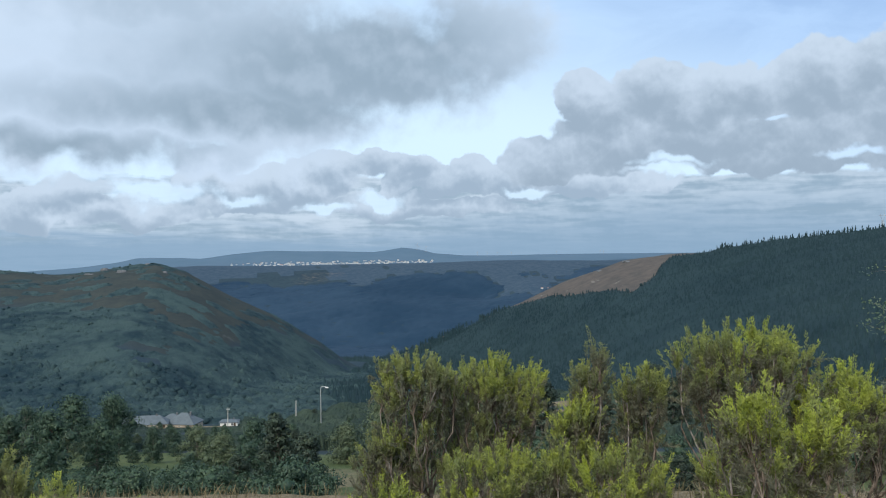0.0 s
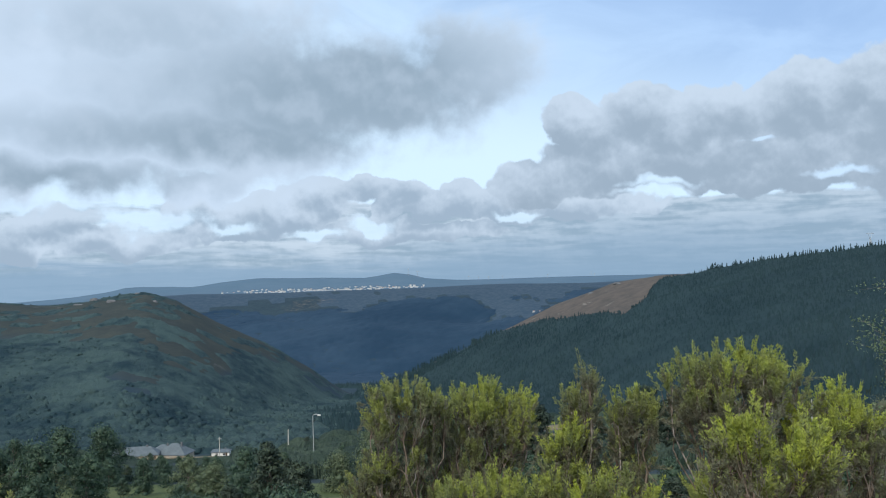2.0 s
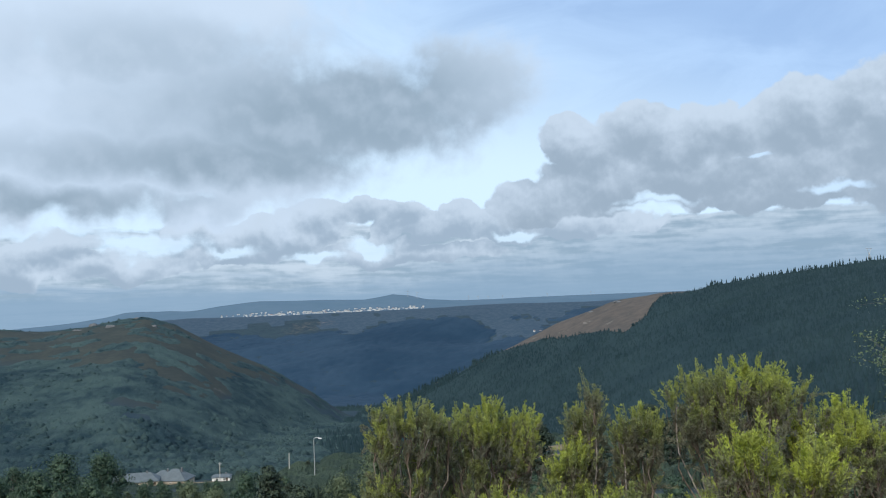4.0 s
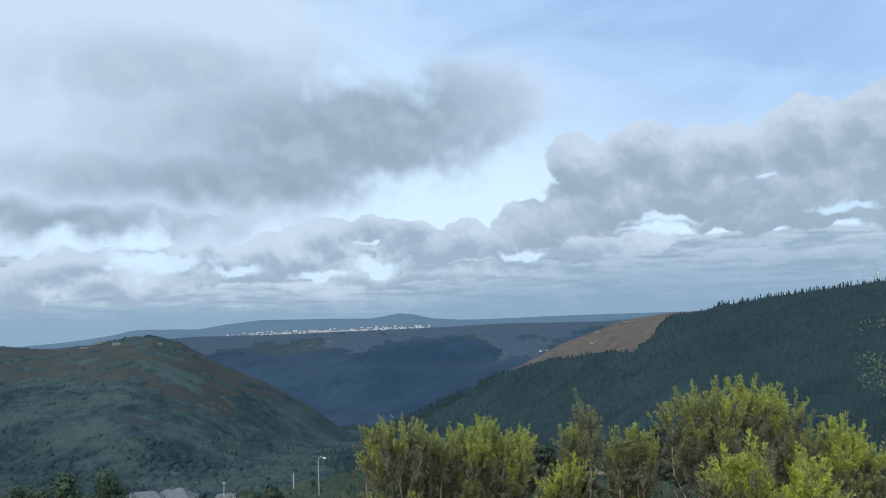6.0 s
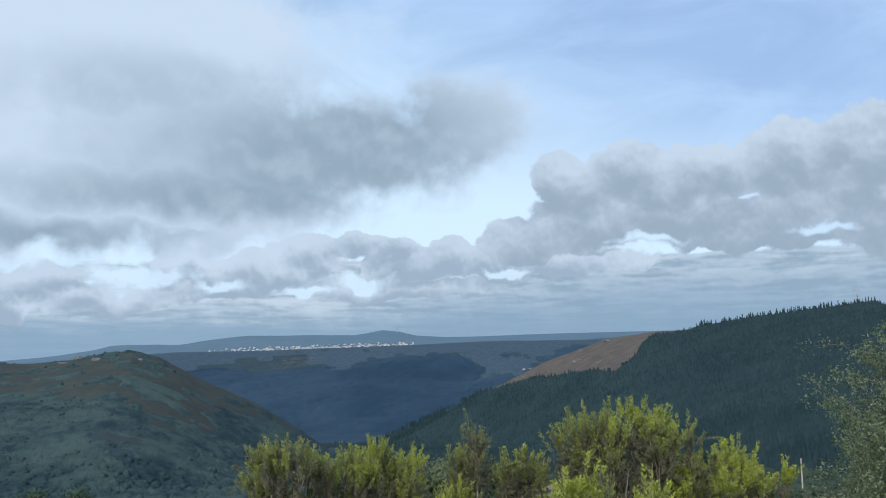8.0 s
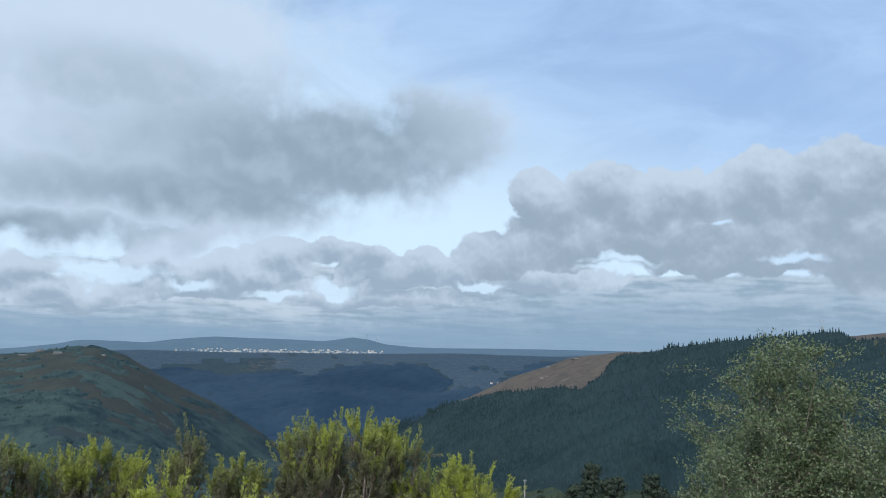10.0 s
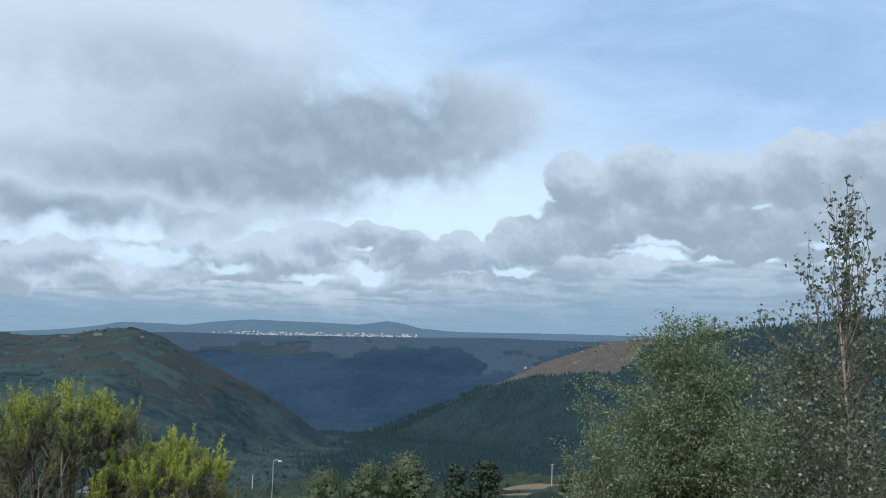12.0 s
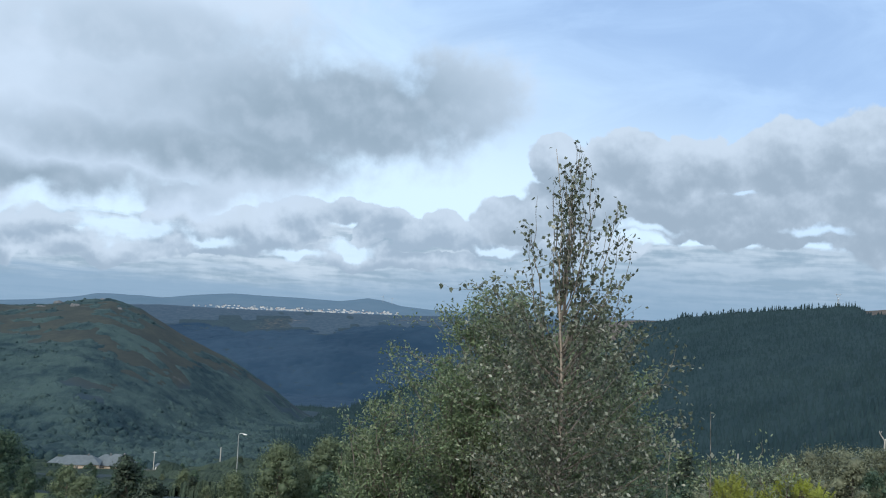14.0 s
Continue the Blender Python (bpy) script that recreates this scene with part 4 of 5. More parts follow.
# the row of shrubs between the camera and the valley: x, y, top, width, seed, heads, freshness, depth of the crown
for row in [(-0.21, 6.05, -0.72, 0.74, 11, 15, 0.70, 0.75), (0.34, 6.42, -0.80, 0.90, 12, 20, 0.68, 0.75), (-0.42, 5.85, -1.22, 0.45, 13, 7, 0.50, 0.45),
            (1.13, 6.12, -0.69, 0.34, 14, 6, 0.36, 0.45), (1.50, 6.15, -0.84, 0.46, 15, 8, 0.68, 0.7), (0.99, 6.0, -1.04, 0.40, 19, 7, 0.65, 0.5),
            (2.28, 6.12, -0.52, 1.02, 16, 23, 0.60, 0.50), (3.02, 6.12, -0.86, 0.90, 18, 21, 0.68, 0.6), (1.53, 4.03, -0.68, 0.32, 17, 8, 0.80, 0.6), (1.88, 4.12, -0.76, 0.38, 34, 9, 0.78, 0.55),
            (0.30, 5.2, -1.22, 0.80, 20, 13, 0.72, 0.4), (1.15, 5.1, -1.20, 0.62, 21, 10, 0.70, 0.4), (0.78, 5.5, -1.28, 0.5, 22, 8, 0.6, 0.4), (2.0, 5.5, -1.25, 0.6, 31, 9, 0.55, 0.4),
            (-0.35, 5.1, -1.45, 0.5, 23, 8, 0.6, 0.3), (-2.35, 4.9, -1.38, 0.4, 24, 6, 0.65, 0.3), (-2.85, 5.3, -1.36, 0.36, 25, 6, 0.6, 0.3),
            (-1.75, 4.8, -1.52, 0.36, 26, 6, 0.6, 0.3), (3.5, 5.0, -1.38, 0.65, 27, 10, 0.7, 0.4), (11.8, 11.1, -2.02, 0.6, 28, 12, 1.0, 0.5), (12.6, 11.0, -1.96, 0.85, 29, 18, 1.1, 0.5),
            (3.65, 11.0, -2.70, 0.5, 32, 8, 0.8, 0.35), (4.6, 11.0, -2.84, 0.45, 33, 7, 0.7, 0.3)]:
    tree_heath(*row[:5], heads=row[5], fresh=row[6], depth=row[7])


def leafy(name, x, y, top, wide, seed, leaf, label, category, leaves, long, slim, shape, stems, wood, group="", fresh=0.5, tilt=0.35, base=None):
    """A bush of many stems with single leaves along its twigs. shape(f): its half width at the share f of its height, widest 1."""
    gen = np.random.default_rng(seed)
    z0 = ground_z(x, y) if base is None else base
    tall = top - z0
    bush = thing(name, (x, y, z0), label, category, group)
    anchors, wood_pieces, twig_pieces = [], [], []
    for i in range(stems):
        a, r = gen.uniform(0, 2 * np.pi), np.sqrt(gen.uniform(0.02, 1))
        f = gen.uniform(0.55, 1.0) if i else 1.0
        rr = r * wide / 2 * shape(f) * (1 if i else 0)
        end = np.array([rr * np.cos(a), rr * np.sin(a), tall * f])
        line = limb((gen.normal(0, 0.12), gen.normal(0, 0.12), -0.1), end, gen, 10, 0.08, 0.1)
        wood_pieces.append(tube(line, np.linspace(0.028, 0.004, 10) * gen.uniform(0.7, 1.2), 5))
        for q in range(11):
            j = int(gen.integers(2, 10))
            h = line[j][2] / tall
            reach = wide / 2 * shape(min(h, 1)) * 0.55
            tip = line[j] + np.array([gen.normal(0, reach * 0.7), gen.normal(0, reach * 0.7), gen.uniform(0.05, 0.5)])
            tw = limb(line[j], tip, gen, 6, 0.12, 0.1)
            twig_pieces.append(tube(tw, np.linspace(0.006, 0.0015, 6), 3))
            anchors.append(tw)
        anchors.append(line[6:])
    k = np.array([[w[int(gen.integers(1, len(w)))] for w in anchors] for _ in range(max(1, leaves // len(anchors)))]).reshape(-1, 3)
    pos = k + gen.normal(0, 0.06, k.shape)
    way = gen.normal(0, 1, k.shape) + unit(k * [1, 1, 0]) * 0.4 + np.array([0, 0, tilt])
    # Wide random spread, so that single leaves are coloured pale like glints.
    age = fresh - 0.05 + 0.25 * (k[:, 2] / tall - 0.6) + gen.normal(0, 0.30, len(k))
    v, f, yv = blades(pos, way, gen.uniform(0.6, 1.15, len(k)) * long, gen.uniform(0.7, 1.1, len(k)) * slim, gen, age, 0.18)
    part("foliage", mesh_of(name + "_foliage", v, f, leaf, yv), bush)
    for w in wood_pieces[:12]:
        part("stem", mesh_of(name + "_stem", *w, wood), bush)
    tagged(part("brushwood", mesh_of(name + "_brushwood", *join(twig_pieces + wood_pieces[12:]), wood), bush), kind="stuff")
    return bush


def dome(f):
    return math.sqrt(max(0.03, 1 - max(0.0, (f - 0.35) / 0.68) ** 2))


def loose(f):
    return 0.25 + 0.75 * math.sqrt(max(0.0, 1 - max(0.0, (f - 0.3) / 0.75) ** 1.5))


leafy("sallow", 8.75, 12.9, 0.02, 3.3, 41, SALLOW_LEAF, "broad grey-green sallow bush with glossy leaves behind the birch", "shrub", 66000, 0.060, 0.028, dome, 60, WOOD)
leafy("sallow", 9.75, 11.2, -0.45, 2.5, 42, SALLOW_LEAF, "olive green sallow bush beside the birch", "shrub", 32000, 0.060, 0.028, dome, 30, WOOD, fresh=0.6)
leafy("sallow", 7.3, 11.4, -1.5, 1.7, 43, SALLOW_LEAF, "low green sallow bush at the foot of a taller one", "shrub", 12000, 0.056, 0.024, dome, 16, WOOD, fresh=0.55)
leafy("sallow", 12.2, 11.2, -1.95, 1.6, 44, SALLOW_LEAF, "low sallow bush with pale glossy leaves", "shrub", 8000, 0.058, 0.025, loose, 14, WOOD, fresh=0.85)


def birch(x, y, top, seed):
    """A young birch: a straight trunk, a second leader, rising limbs and hanging leaves, sparse at its tip."""
    gen = np.random.default_rng(seed)
    z0 = ground_z(x, y)
    tall = top - z0
    tree = thing("birch_tree", (x, y, z0), "young silver birch with sparse dull leaves thinning to the tip", "tree")
    s = np.linspace(0, 1, 16)
    trunk = np.stack([0.05 * np.sin(s * 5) - 0.06 * s + 0.05 * s ** 4 * np.sin(s * 17), 0.03 * np.cos(s * 4), (tall - 0.12) * s - 0.1 * (1 - s)], 1)
    part("trunk", mesh_of("birch_trunk", *tube(trunk, 0.022 * np.clip(1 - 1.25 * s, 0, 1) ** 0.8 + 0.0028, 10), BIRCH_WOOD), tree, "pale peeling birch trunk")
    twigs, spots, tops = [], [], []
    for i in range(64):
        f = 0.14 + 0.42 * i / 64
        j = f * 15
        foot = trunk[int(j)] + (trunk[min(15, int(j) + 1)] - trunk[int(j)]) * (j % 1)
        a = i * 2.4 + gen.normal(0, 0.4)
        reach = np.interp(f, (0.1, 0.35, 0.45, 0.58, 0.7, 0.85, 1.0), (1.0, 1.0, 0.88, 0.66, 0.42, 0.2, 0.05)) * gen.uniform(0.45, 1.1)
        rise = np.interp(f, (0.1, 0.4, 0.6, 0.75, 1.0), (0.35, 0.8, 0.85, 0.55, 0.15)) * gen.uniform(0.8, 1.2)
        end = foot + np.array([reach * np.cos(a), reach * np.sin(a), rise])
        line = limb(foot, end, gen, 8, 0.06, -0.10)
        w = 0.013 * (1 - f) + 0.003
        piece = tube(line, np.linspace(w, 0.0015, 8), 5)
        if i % 3 == 0:
            part("branch", mesh_of("birch_branch", *piece, WOOD), tree)
        else:
            twigs.append(piece)
        for q in range(int(np.interp(f, (0.1, 0.4, 0.6, 1.0), (9, 9, 7, 3)))):
            b = line[int(gen.integers(3, 8))]
            e = b + np.array([gen.normal(0, 0.16), gen.normal(0, 0.16), gen.uniform(-0.08, 0.22)]) * np.interp(f, (0.3, 1.0), (1.15, 0.6))
            tw = limb(b, e, gen, 5, 0.12)
            twigs.append(tube(tw, np.linspace(0.003, 0.001, 5), 3))
            for p in tw[1:]:
                (tops if p[2] > tall - 1.75 else spots).append(p)
        for p in line[4:]:
            (tops if p[2] > tall - 1.75 else spots).append(p)
    # a fan of steep leaders, each with spaced leaves on short straight twigs
    for i in range(20):
        side = -0.46 + 1.2 * (i % 10 + gen.uniform(0.2, 0.8)) / 10 if i < 10 else gen.normal(0.06, 0.22)
        side = (0.08, -0.06, 0.16)[i - 10] if 10 <= i < 13 else side
        end = np.array([side, gen.normal(0, 0.16), tall - 0.04 - 1.5 * abs(side - 0.06) - (abs(gen.normal(0, 0.12)) if i != 10 else 0)])
        foot = trunk[int(np.interp(end[2] / tall, (0.6, 1.0), (6, 10)))]
        lead = limb(foot, end, gen, 11, 0.05, -0.10 * abs(side))
        lead[:, 0] += 0.16 * side * np.sin(np.linspace(0, np.pi, 11))
        part("branch", mesh_of("birch_branch", *tube(lead, np.linspace(0.0085, 0.0016, 11), 5), WOOD), tree)
        tops += [p for p in lead[5:]]
        for q in range(8):
            b = lead[int(gen.integers(2, 10))]
            rise = gen.uniform(0.10, 0.26)
            e = b + np.array([gen.normal(0, 0.09) + 0.12 * side, gen.normal(0, 0.09), rise])
            e[2] = min(e[2], tall - 1.25 * abs(e[0]) + 0.02)
            tw = limb(b, e, gen, 5, 0.05)
            twigs.append(tube(tw, np.linspace(0.0028, 0.001, 5), 3))
            tops += [p for p in tw[1:]]
    tops += [p for p in trunk[12:]]
    tagged(part("brushwood", mesh_of("birch_brushwood", *join(twigs), WOOD), tree), kind="stuff")
    k = np.array(spots)
    k = np.repeat(k, 5, axis=0)
    pos = k + gen.normal(0, 0.055, k.shape)
    way = gen.normal(0, 0.8, k.shape) + np.array([0, 0, -0.45])
    # Here too the spread colours some leaves pale, as painted glints.
    v, f, yv = blades(pos, way, gen.uniform(0.032, 0.054, len(k)), gen.uniform(0.022, 0.038, len(k)), gen, 0.32 + gen.normal(0, 0.34, len(k)), 0.15)
    tagged(part("crown", mesh_of("birch_crown", v, f, BIRCH_LEAF, yv), tree), kind="stuff")
    # leaves of the tip, each its own
    shapes = []
    for q in range(6):
        v = np.array([(0, 0, 0), (0.42, 0.3, 0.05), (0.30, 0.62, 0.03), (0, 1.0, -0.06), (-0.32, 0.60, 0.04), (-0.40, 0.28, 0.02), (0, 0.5, -0.07)]) * [0.8, 1, 1]
        v = v * gen.uniform(0.85, 1.15, v.shape)
        faces = [(0, 1, 6), (1, 2, 6), (2, 3, 6), (3, 4, 6), (4, 5, 6), (5, 0, 6)]
        shapes.append(mesh_of("birch_leaf", v, faces, BIRCH_LEAF, np.full(7, 0.30 + 0.06 * q)))
    tops = np.array(tops)
    tops = tops[gen.permutation(len(tops))]
    for i in range(min(300, len(tops))):
        p = tops[i] + gen.normal(0, 0.02, 3)
        leaf = part("leaf", shapes[i % 6], tree)
        size = gen.uniform(0.044, 0.070)
        leaf.matrix_local = Matrix.LocRotScale(p, Euler((gen.uniform(-2.6, -0.6), gen.uniform(-0.5, 0.5), gen.uniform(0, 6.28))), (size, size, size))
    k = np.vstack([tops[300:], tops[500:]])
    way = gen.normal(0, 0.8, k.shape) + np.array([0, 0, -0.6])
    v, f, yv = blades(k + gen.normal(0, 0.03, k.shape), way, gen.uniform(0.038, 0.060, len(k)), gen.uniform(0.030, 0.046, len(k)), gen, 0.4 + gen.normal(0, 0.2, len(k)), 0.15)
    tagged(part("tip_foliage", mesh_of("birch_tip", v, f, BIRCH_LEAF, yv), tree), kind="stuff")
    return tree


birch(8.97, 8.4, 1.70, 51)


def ball(level=2):
    bm = bmesh.new()
    bmesh.ops.create_icosphere(bm, subdivisions=level, radius=1.0)
    v, f = np.array([q.co[:] for q in bm.verts]), np.array([[q.index for q in p.verts] for p in bm.faces])
    bm.free()
    return v, f


BALL = ball(1)


def tree_shape(name, seed, tall, wide, mat, label, category, lumps=9, leaf=0.30, count=600, foot=0.25, columns=False):
    """A tree at the origin: trunk, limbs and a crown of uneven leaf clumps with loose sprays over them."""
    gen = np.random.default_rng(seed)
    tree = thing(name, (0, 0, 0), label, category, "trees below the road")
    trunk = limb((0, 0, -0.4), (gen.normal(0, 0.2), gen.normal(0, 0.2), tall * 0.72), gen, 7, 0.04)
    part("trunk", mesh_of(name + "_trunk", *tube(trunk, np.linspace(0.035 * tall, 0.01 * tall, 7), 7), WOOD), tree)
    verts, faces, leaf_tones, facing, limbs, total = [], [], [], [], [], 0
    for i in range(lumps):
        a, f = i * 2.4 + gen.normal(0, 0.5), (i + 0.5) / lumps
        r = wide / 2 * gen.uniform(0.2, 0.88) * (math.sin(math.pi * min(1, 0.25 + 0.72 * f)) if not columns else 1 - 0.75 * f)
        c = np.array([r * math.cos(a), r * math.sin(a), tall * (foot + (0.88 - foot) * f)])
        size = wide * gen.uniform(0.15, 0.28) * (0.8 if columns else 1)
        squash = np.array([1, 1, 0.78 if not columns else 0.5])
        lift = gen.normal(0, 0.1)
        # the clump's leafy mass, knobbly all over
        d = BALL[0]
        knob = 1 + 0.20 * np.sin(d[:, 0] * 7 + i * 1.7) * np.cos(d[:, 1] * 6 - i) + 0.12 * np.sin(d[:, 2] * 9 + seed) + gen.normal(0, 0.07, len(d))
        facing.append(d)
        v = c + d * (size * 0.36 * knob)[:, None] * squash
        verts.append(v)
        faces.append(BALL[1] + total)
        # Shade painted in: the inner mass dark, darkest on its underside.
        leaf_tones.append(0.05 + 0.25 * d[:, 2] + lift + gen.normal(0, 0.10, len(d)))
        total += len(v)
        # loose sprays that break its outline
        n = int(count * 1.7) // lumps
        d = unit(gen.normal(0, 1, (n, 3)))
        way = unit(np.cross(d, gen.normal(0, 1, (n, 3)))) + d * gen.uniform(0.0, 0.7, (n, 1)) + [0, 0, 0.1]
        at_clump = c + d * size * gen.uniform(0.55, 0.98, (n, 1)) * squash
        facing.append(np.repeat(unit(d + [0, 0, 0.25] + gen.normal(0, 0.3, d.shape)), 3, axis=0))
        side = unit(np.cross(way, d + gen.normal(0, 0.3, d.shape)))
        long, broad = gen.uniform(0.7, 1.4, (n, 1)) * leaf, gen.uniform(0.6, 1.1, (n, 1)) * leaf * 0.42
        v = np.stack([at_clump - side * broad, at_clump + side * broad, at_clump + unit(way) * long], 1).reshape(-1, 3)
        # Light from above painted in: sprays paler towards the clump's top.
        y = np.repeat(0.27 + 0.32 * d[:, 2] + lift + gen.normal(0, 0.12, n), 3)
        verts.append(v)
        faces.append(np.arange(3 * n).reshape(n, 3) + total)
        leaf_tones.append(y)
        total += len(v)
        if i % 2 == 0:
            limbs.append(tube(limb(trunk[int(2 + 4 * f)], c, gen, 5, 0.08), np.linspace(0.014 * tall, 0.004 * tall, 5), 3))
    part("crown", mesh_of(name + "_crown", np.vstack(verts), np.vstack(faces), mat, np.concatenate(leaf_tones), np.vstack(facing)), tree)
    tagged(part("branchwork", mesh_of(name + "_branchwork", *join(limbs), WOOD), tree), kind="stuff")
    return tree


OAK_LABEL, PINE_LABEL = "dark green rounded oak among other trees in the valley", "dark pine with tiered spreading boughs on a slope"
GREY_LABEL, BUSH_LABEL = "grey-green willow with a billowing crown", "brownish thicket bush on the open slope"
FERN_LABEL = "low green bracken and bramble mound on the slope"
KINDS = {
    "bracken": [tree_shape("bracken_mound", 96 + i, 1.7, 3.6, OAK_LEAF, FERN_LABEL, "shrub", 18, 0.13, 1900, 0.05) for i in range(2)],
    "oak": [tree_shape("oak_tree", 61 + i, 8.0, 7.0, OAK_LEAF, OAK_LABEL, "tree", 26 + i, 0.25, 2600, 0.06) for i in range(3)],
    "pine": [tree_shape("pine_tree", 71 + i, 8.0, 5.2, PINE_LEAF, PINE_LABEL, "tree", 26 + i, 0.26, 2400, 0.15, True) for i in range(2)],
    "willow": [tree_shape("willow_tree", 81 + i, 7.0, 6.6, GREY_LEAF, GREY_LABEL, "tree", 26 + i, 0.24, 2600, 0.05) for i in range(2)],
    "great_willow": [tree_shape("willow_tree", 85 + i, 10.5, 9.5, GREY_LEAF, "tall olive green willow with a billowing crown by the lane", "tree", 46 + 3 * i, 0.27, 5200, 0.05) for i in range(2)],
    "bush": [tree_shape("thicket_bush", 91 + i, 3.0, 4.4, RUSSET_LEAF, BUSH_LABEL, "shrub", 22, 0.12, 2300, 0.05) for i in range(2)],
}
used = set()


def plant(kind, x, y, size, n):
    """Sets a tree of a kind at x, y, size times as large as built."""
    pick = KINDS[kind][n % len(KINDS[kind])]
    m = pose(x, y, ground_z(x, y) - 0.1, 0, 0, (n * 137.5) % 360) @ Matrix.Diagonal((size, size, size * (0.9 + 0.2 * ((n * 7) % 10) / 10), 1))
    if pick.name in used:
        return copy_thing(pick, m)
    used.add(pick.name)
    pick.matrix_basis = m
    return pick


def at(u, d):
    """The place d metres ahead on the bearing u (784: straight ahead from the start)."""
    return (u - 784) / F * d, d


PLANTED = [("pine", 545, 60, 0.70), ("pine", 490, 63, 0.80), ("pine", 520, 72, 0.82), ("oak", 440, 66, 0.55), ("willow", 350, 84, 0.75), ("willow", 395, 76, 0.62),
           ("oak", 270, 120, 1.0), ("oak", 200, 112, 0.95), ("oak", 130, 105, 1.0), ("oak", 60, 110, 0.95), ("oak", -20, 100, 1.0), ("willow", 165, 92, 0.7), ("oak", 310, 100, 0.7),
           ("oak", 20, 85, 0.75), ("oak", -90, 95, 1.0), ("oak", 235, 90, 0.7), ("oak", 450, 92, 0.7)]
PLANTED += [(("oak", "willow", "oak", "oak")[i % 4], -160 + 31 * i, 68 + (i * 23) % 60, 0.55 + 0.07 * ((i * 5) % 6)) for i in range(19)]
PLANTED += [("oak", 283, 392, 0.8), ("oak", 1120, 58, 0.55)]
PLANTED += [(("oak", "willow", "oak")[i % 3], 205 + 16 * i, 120 + (i * 37) % 130, 0.95) for i in range(15)]
PLANTED += [("bracken", 180 + 53 * i, 47 + (i * 13) % 22, 1.0 + 0.1 * (i % 3)) for i in range(10)]
PLANTED += [("bush", 1400 + 29 * i, 66 + (i * 37) % 105, 0.85 + 0.16 * (i % 4)) for i in range(30)]
PLANTED += [("bush", 1410 + 15 * i, 50 + (i * 23) % 52, 1.1 + 0.12 * (i % 4)) for i in range(27)]
PLANTED += [("bracken", -140 + 47 * i, 36 + (i * 11) % 17, 0.8 + 0.1 * (i % 4)) for i in range(17)]
TALL = {"oak": 8.0, "pine": 8.0, "willow": 7.0, "bush": 3.0, "bracken": 1.7, "great_willow": 10.5}
for i, (kind, u, d, size) in enumerate(PLANTED):
    if kind == "bracken" and 555 < u < 665:
        continue
    if 205 < u < 430 and d < 390:
        size = min(size, max(0.2, (-0.209 * d - ground_z(*at(u, d))) / TALL[kind] / 1.05))
    plant(kind, *at(u, d), size, i)
for i in range(13):
    x, y = at(432 + 17 * i, 112 + (i * 41) % 95)
    plant(("oak", "willow", "oak")[i % 3], x, y, min(1.6, max(0.3, (-0.2085 * y - ground_z(x, y)) / 8.0)), i + 3)
# a stand of tall pines beside the dry fields
for i, (x, y, size) in enumerate([(40.5, 168, 2.1), (45.0, 160, 1.9), (50.0, 172, 2.3), (55.5, 165, 2.0), (61.0, 176, 2.2), (47.0, 180, 2.2), (35.5, 176, 1.5), (66.0, 168, 1.8)]):
    plant("pine", x, y, size, i + 2)
# the tall willows by the lane: kind, x, y, top
for i, (kind, x, y, top) in enumerate([("great_willow", 2.5, 112, -16.3), ("great_willow", -2.1, 108, -17.1), ("great_willow", -6.8, 100, -17.0), ("pine", 12.7, 105, -15.7), ("pine", 9.2, 108, -17.2),
                                       ("oak", 16.0, 94, -17.4), ("oak", -1.0, 98, -19.0), ("oak", 6.0, 100, -19.5), ("willow", -11.5, 96, -19.5)]):
    pick = KINDS[kind][(3 * i + 5) % len(KINDS[kind])]
    plant(kind, x, y, (top - ground_z(x, y)) / TALL[kind] / (pick.scale.z if pick.name in used else 1.0), 3 * i + 5)
sow = np.random.default_rng(101)
for i in range(115):
    d = float(np.exp(sow.uniform(np.log(45), np.log(230))))
    u = float(sow.uniform(-120, 2050))
    x, y = at(u, d)
    open_ground = any(math.hypot((x - cx) / rx, (y - cy) / ry) < 1.12 for cx, cy, rx, ry, _ in FIELDS)
    lane = abs(x + 25) < 5 and 120 < y < 175
    house = math.hypot(x + 133, (y - 405) * 0.6) < 44 and y < 425
    if open_ground or lane or house or (d < 70 and 560 < u < 700):
        continue
    if bool(hides_houses(np.array([x]), np.array([y]), np.array([ground_z(x, y) + 6.5]))[0]) or (60 < y < 250 and 20 < x < 0.33 * y):
        continue
    right = u > 1500
    kind = ("bush", "bush", "willow", "oak")[i % 4] if right else ("oak", "oak", "willow", "pine", "oak", "bush")[i % 6]
    size = sow.uniform(0.55, 0.95) * (0.75 if d < 80 else 1.0) * (0.7 if kind != "bush" and right else 1)
    plant(kind, x, y, size, i + 31)


# ---- houses, poles, town and the rest ----
def shape_mesh(name, mat, fill, bevel=0.0):
    """A mesh from a function that fills a bmesh."""
    bm = bmesh.new()
    fill(bm)
    if bevel:
        bmesh.ops.bevel(bm, geom=bm.edges[:], offset=bevel, segments=1, affect="EDGES")
    bmesh.ops.recalc_face_normals(bm, faces=bm.faces[:])
    me = bpy.data.meshes.new(name)
    bm.to_mesh(me)
    bm.free()
    me.materials.append(mat)
    return me


def block(bm, x0, x1, y0, y1, z0, z1):
    v = [bm.verts.new(p) for p in ((x0, y0, z0), (x1, y0, z0), (x1, y1, z0), (x0, y1, z0), (x0, y0, z1), (x1, y0, z1), (x1, y1, z1), (x0, y1, z1))]
    for f in ((3, 2, 1, 0), (4, 5, 6, 7), (0, 1, 5, 4), (1, 2, 6, 5), (2, 3, 7, 6), (3, 0, 4, 7)):
        bm.faces.new([v[i] for i in f])


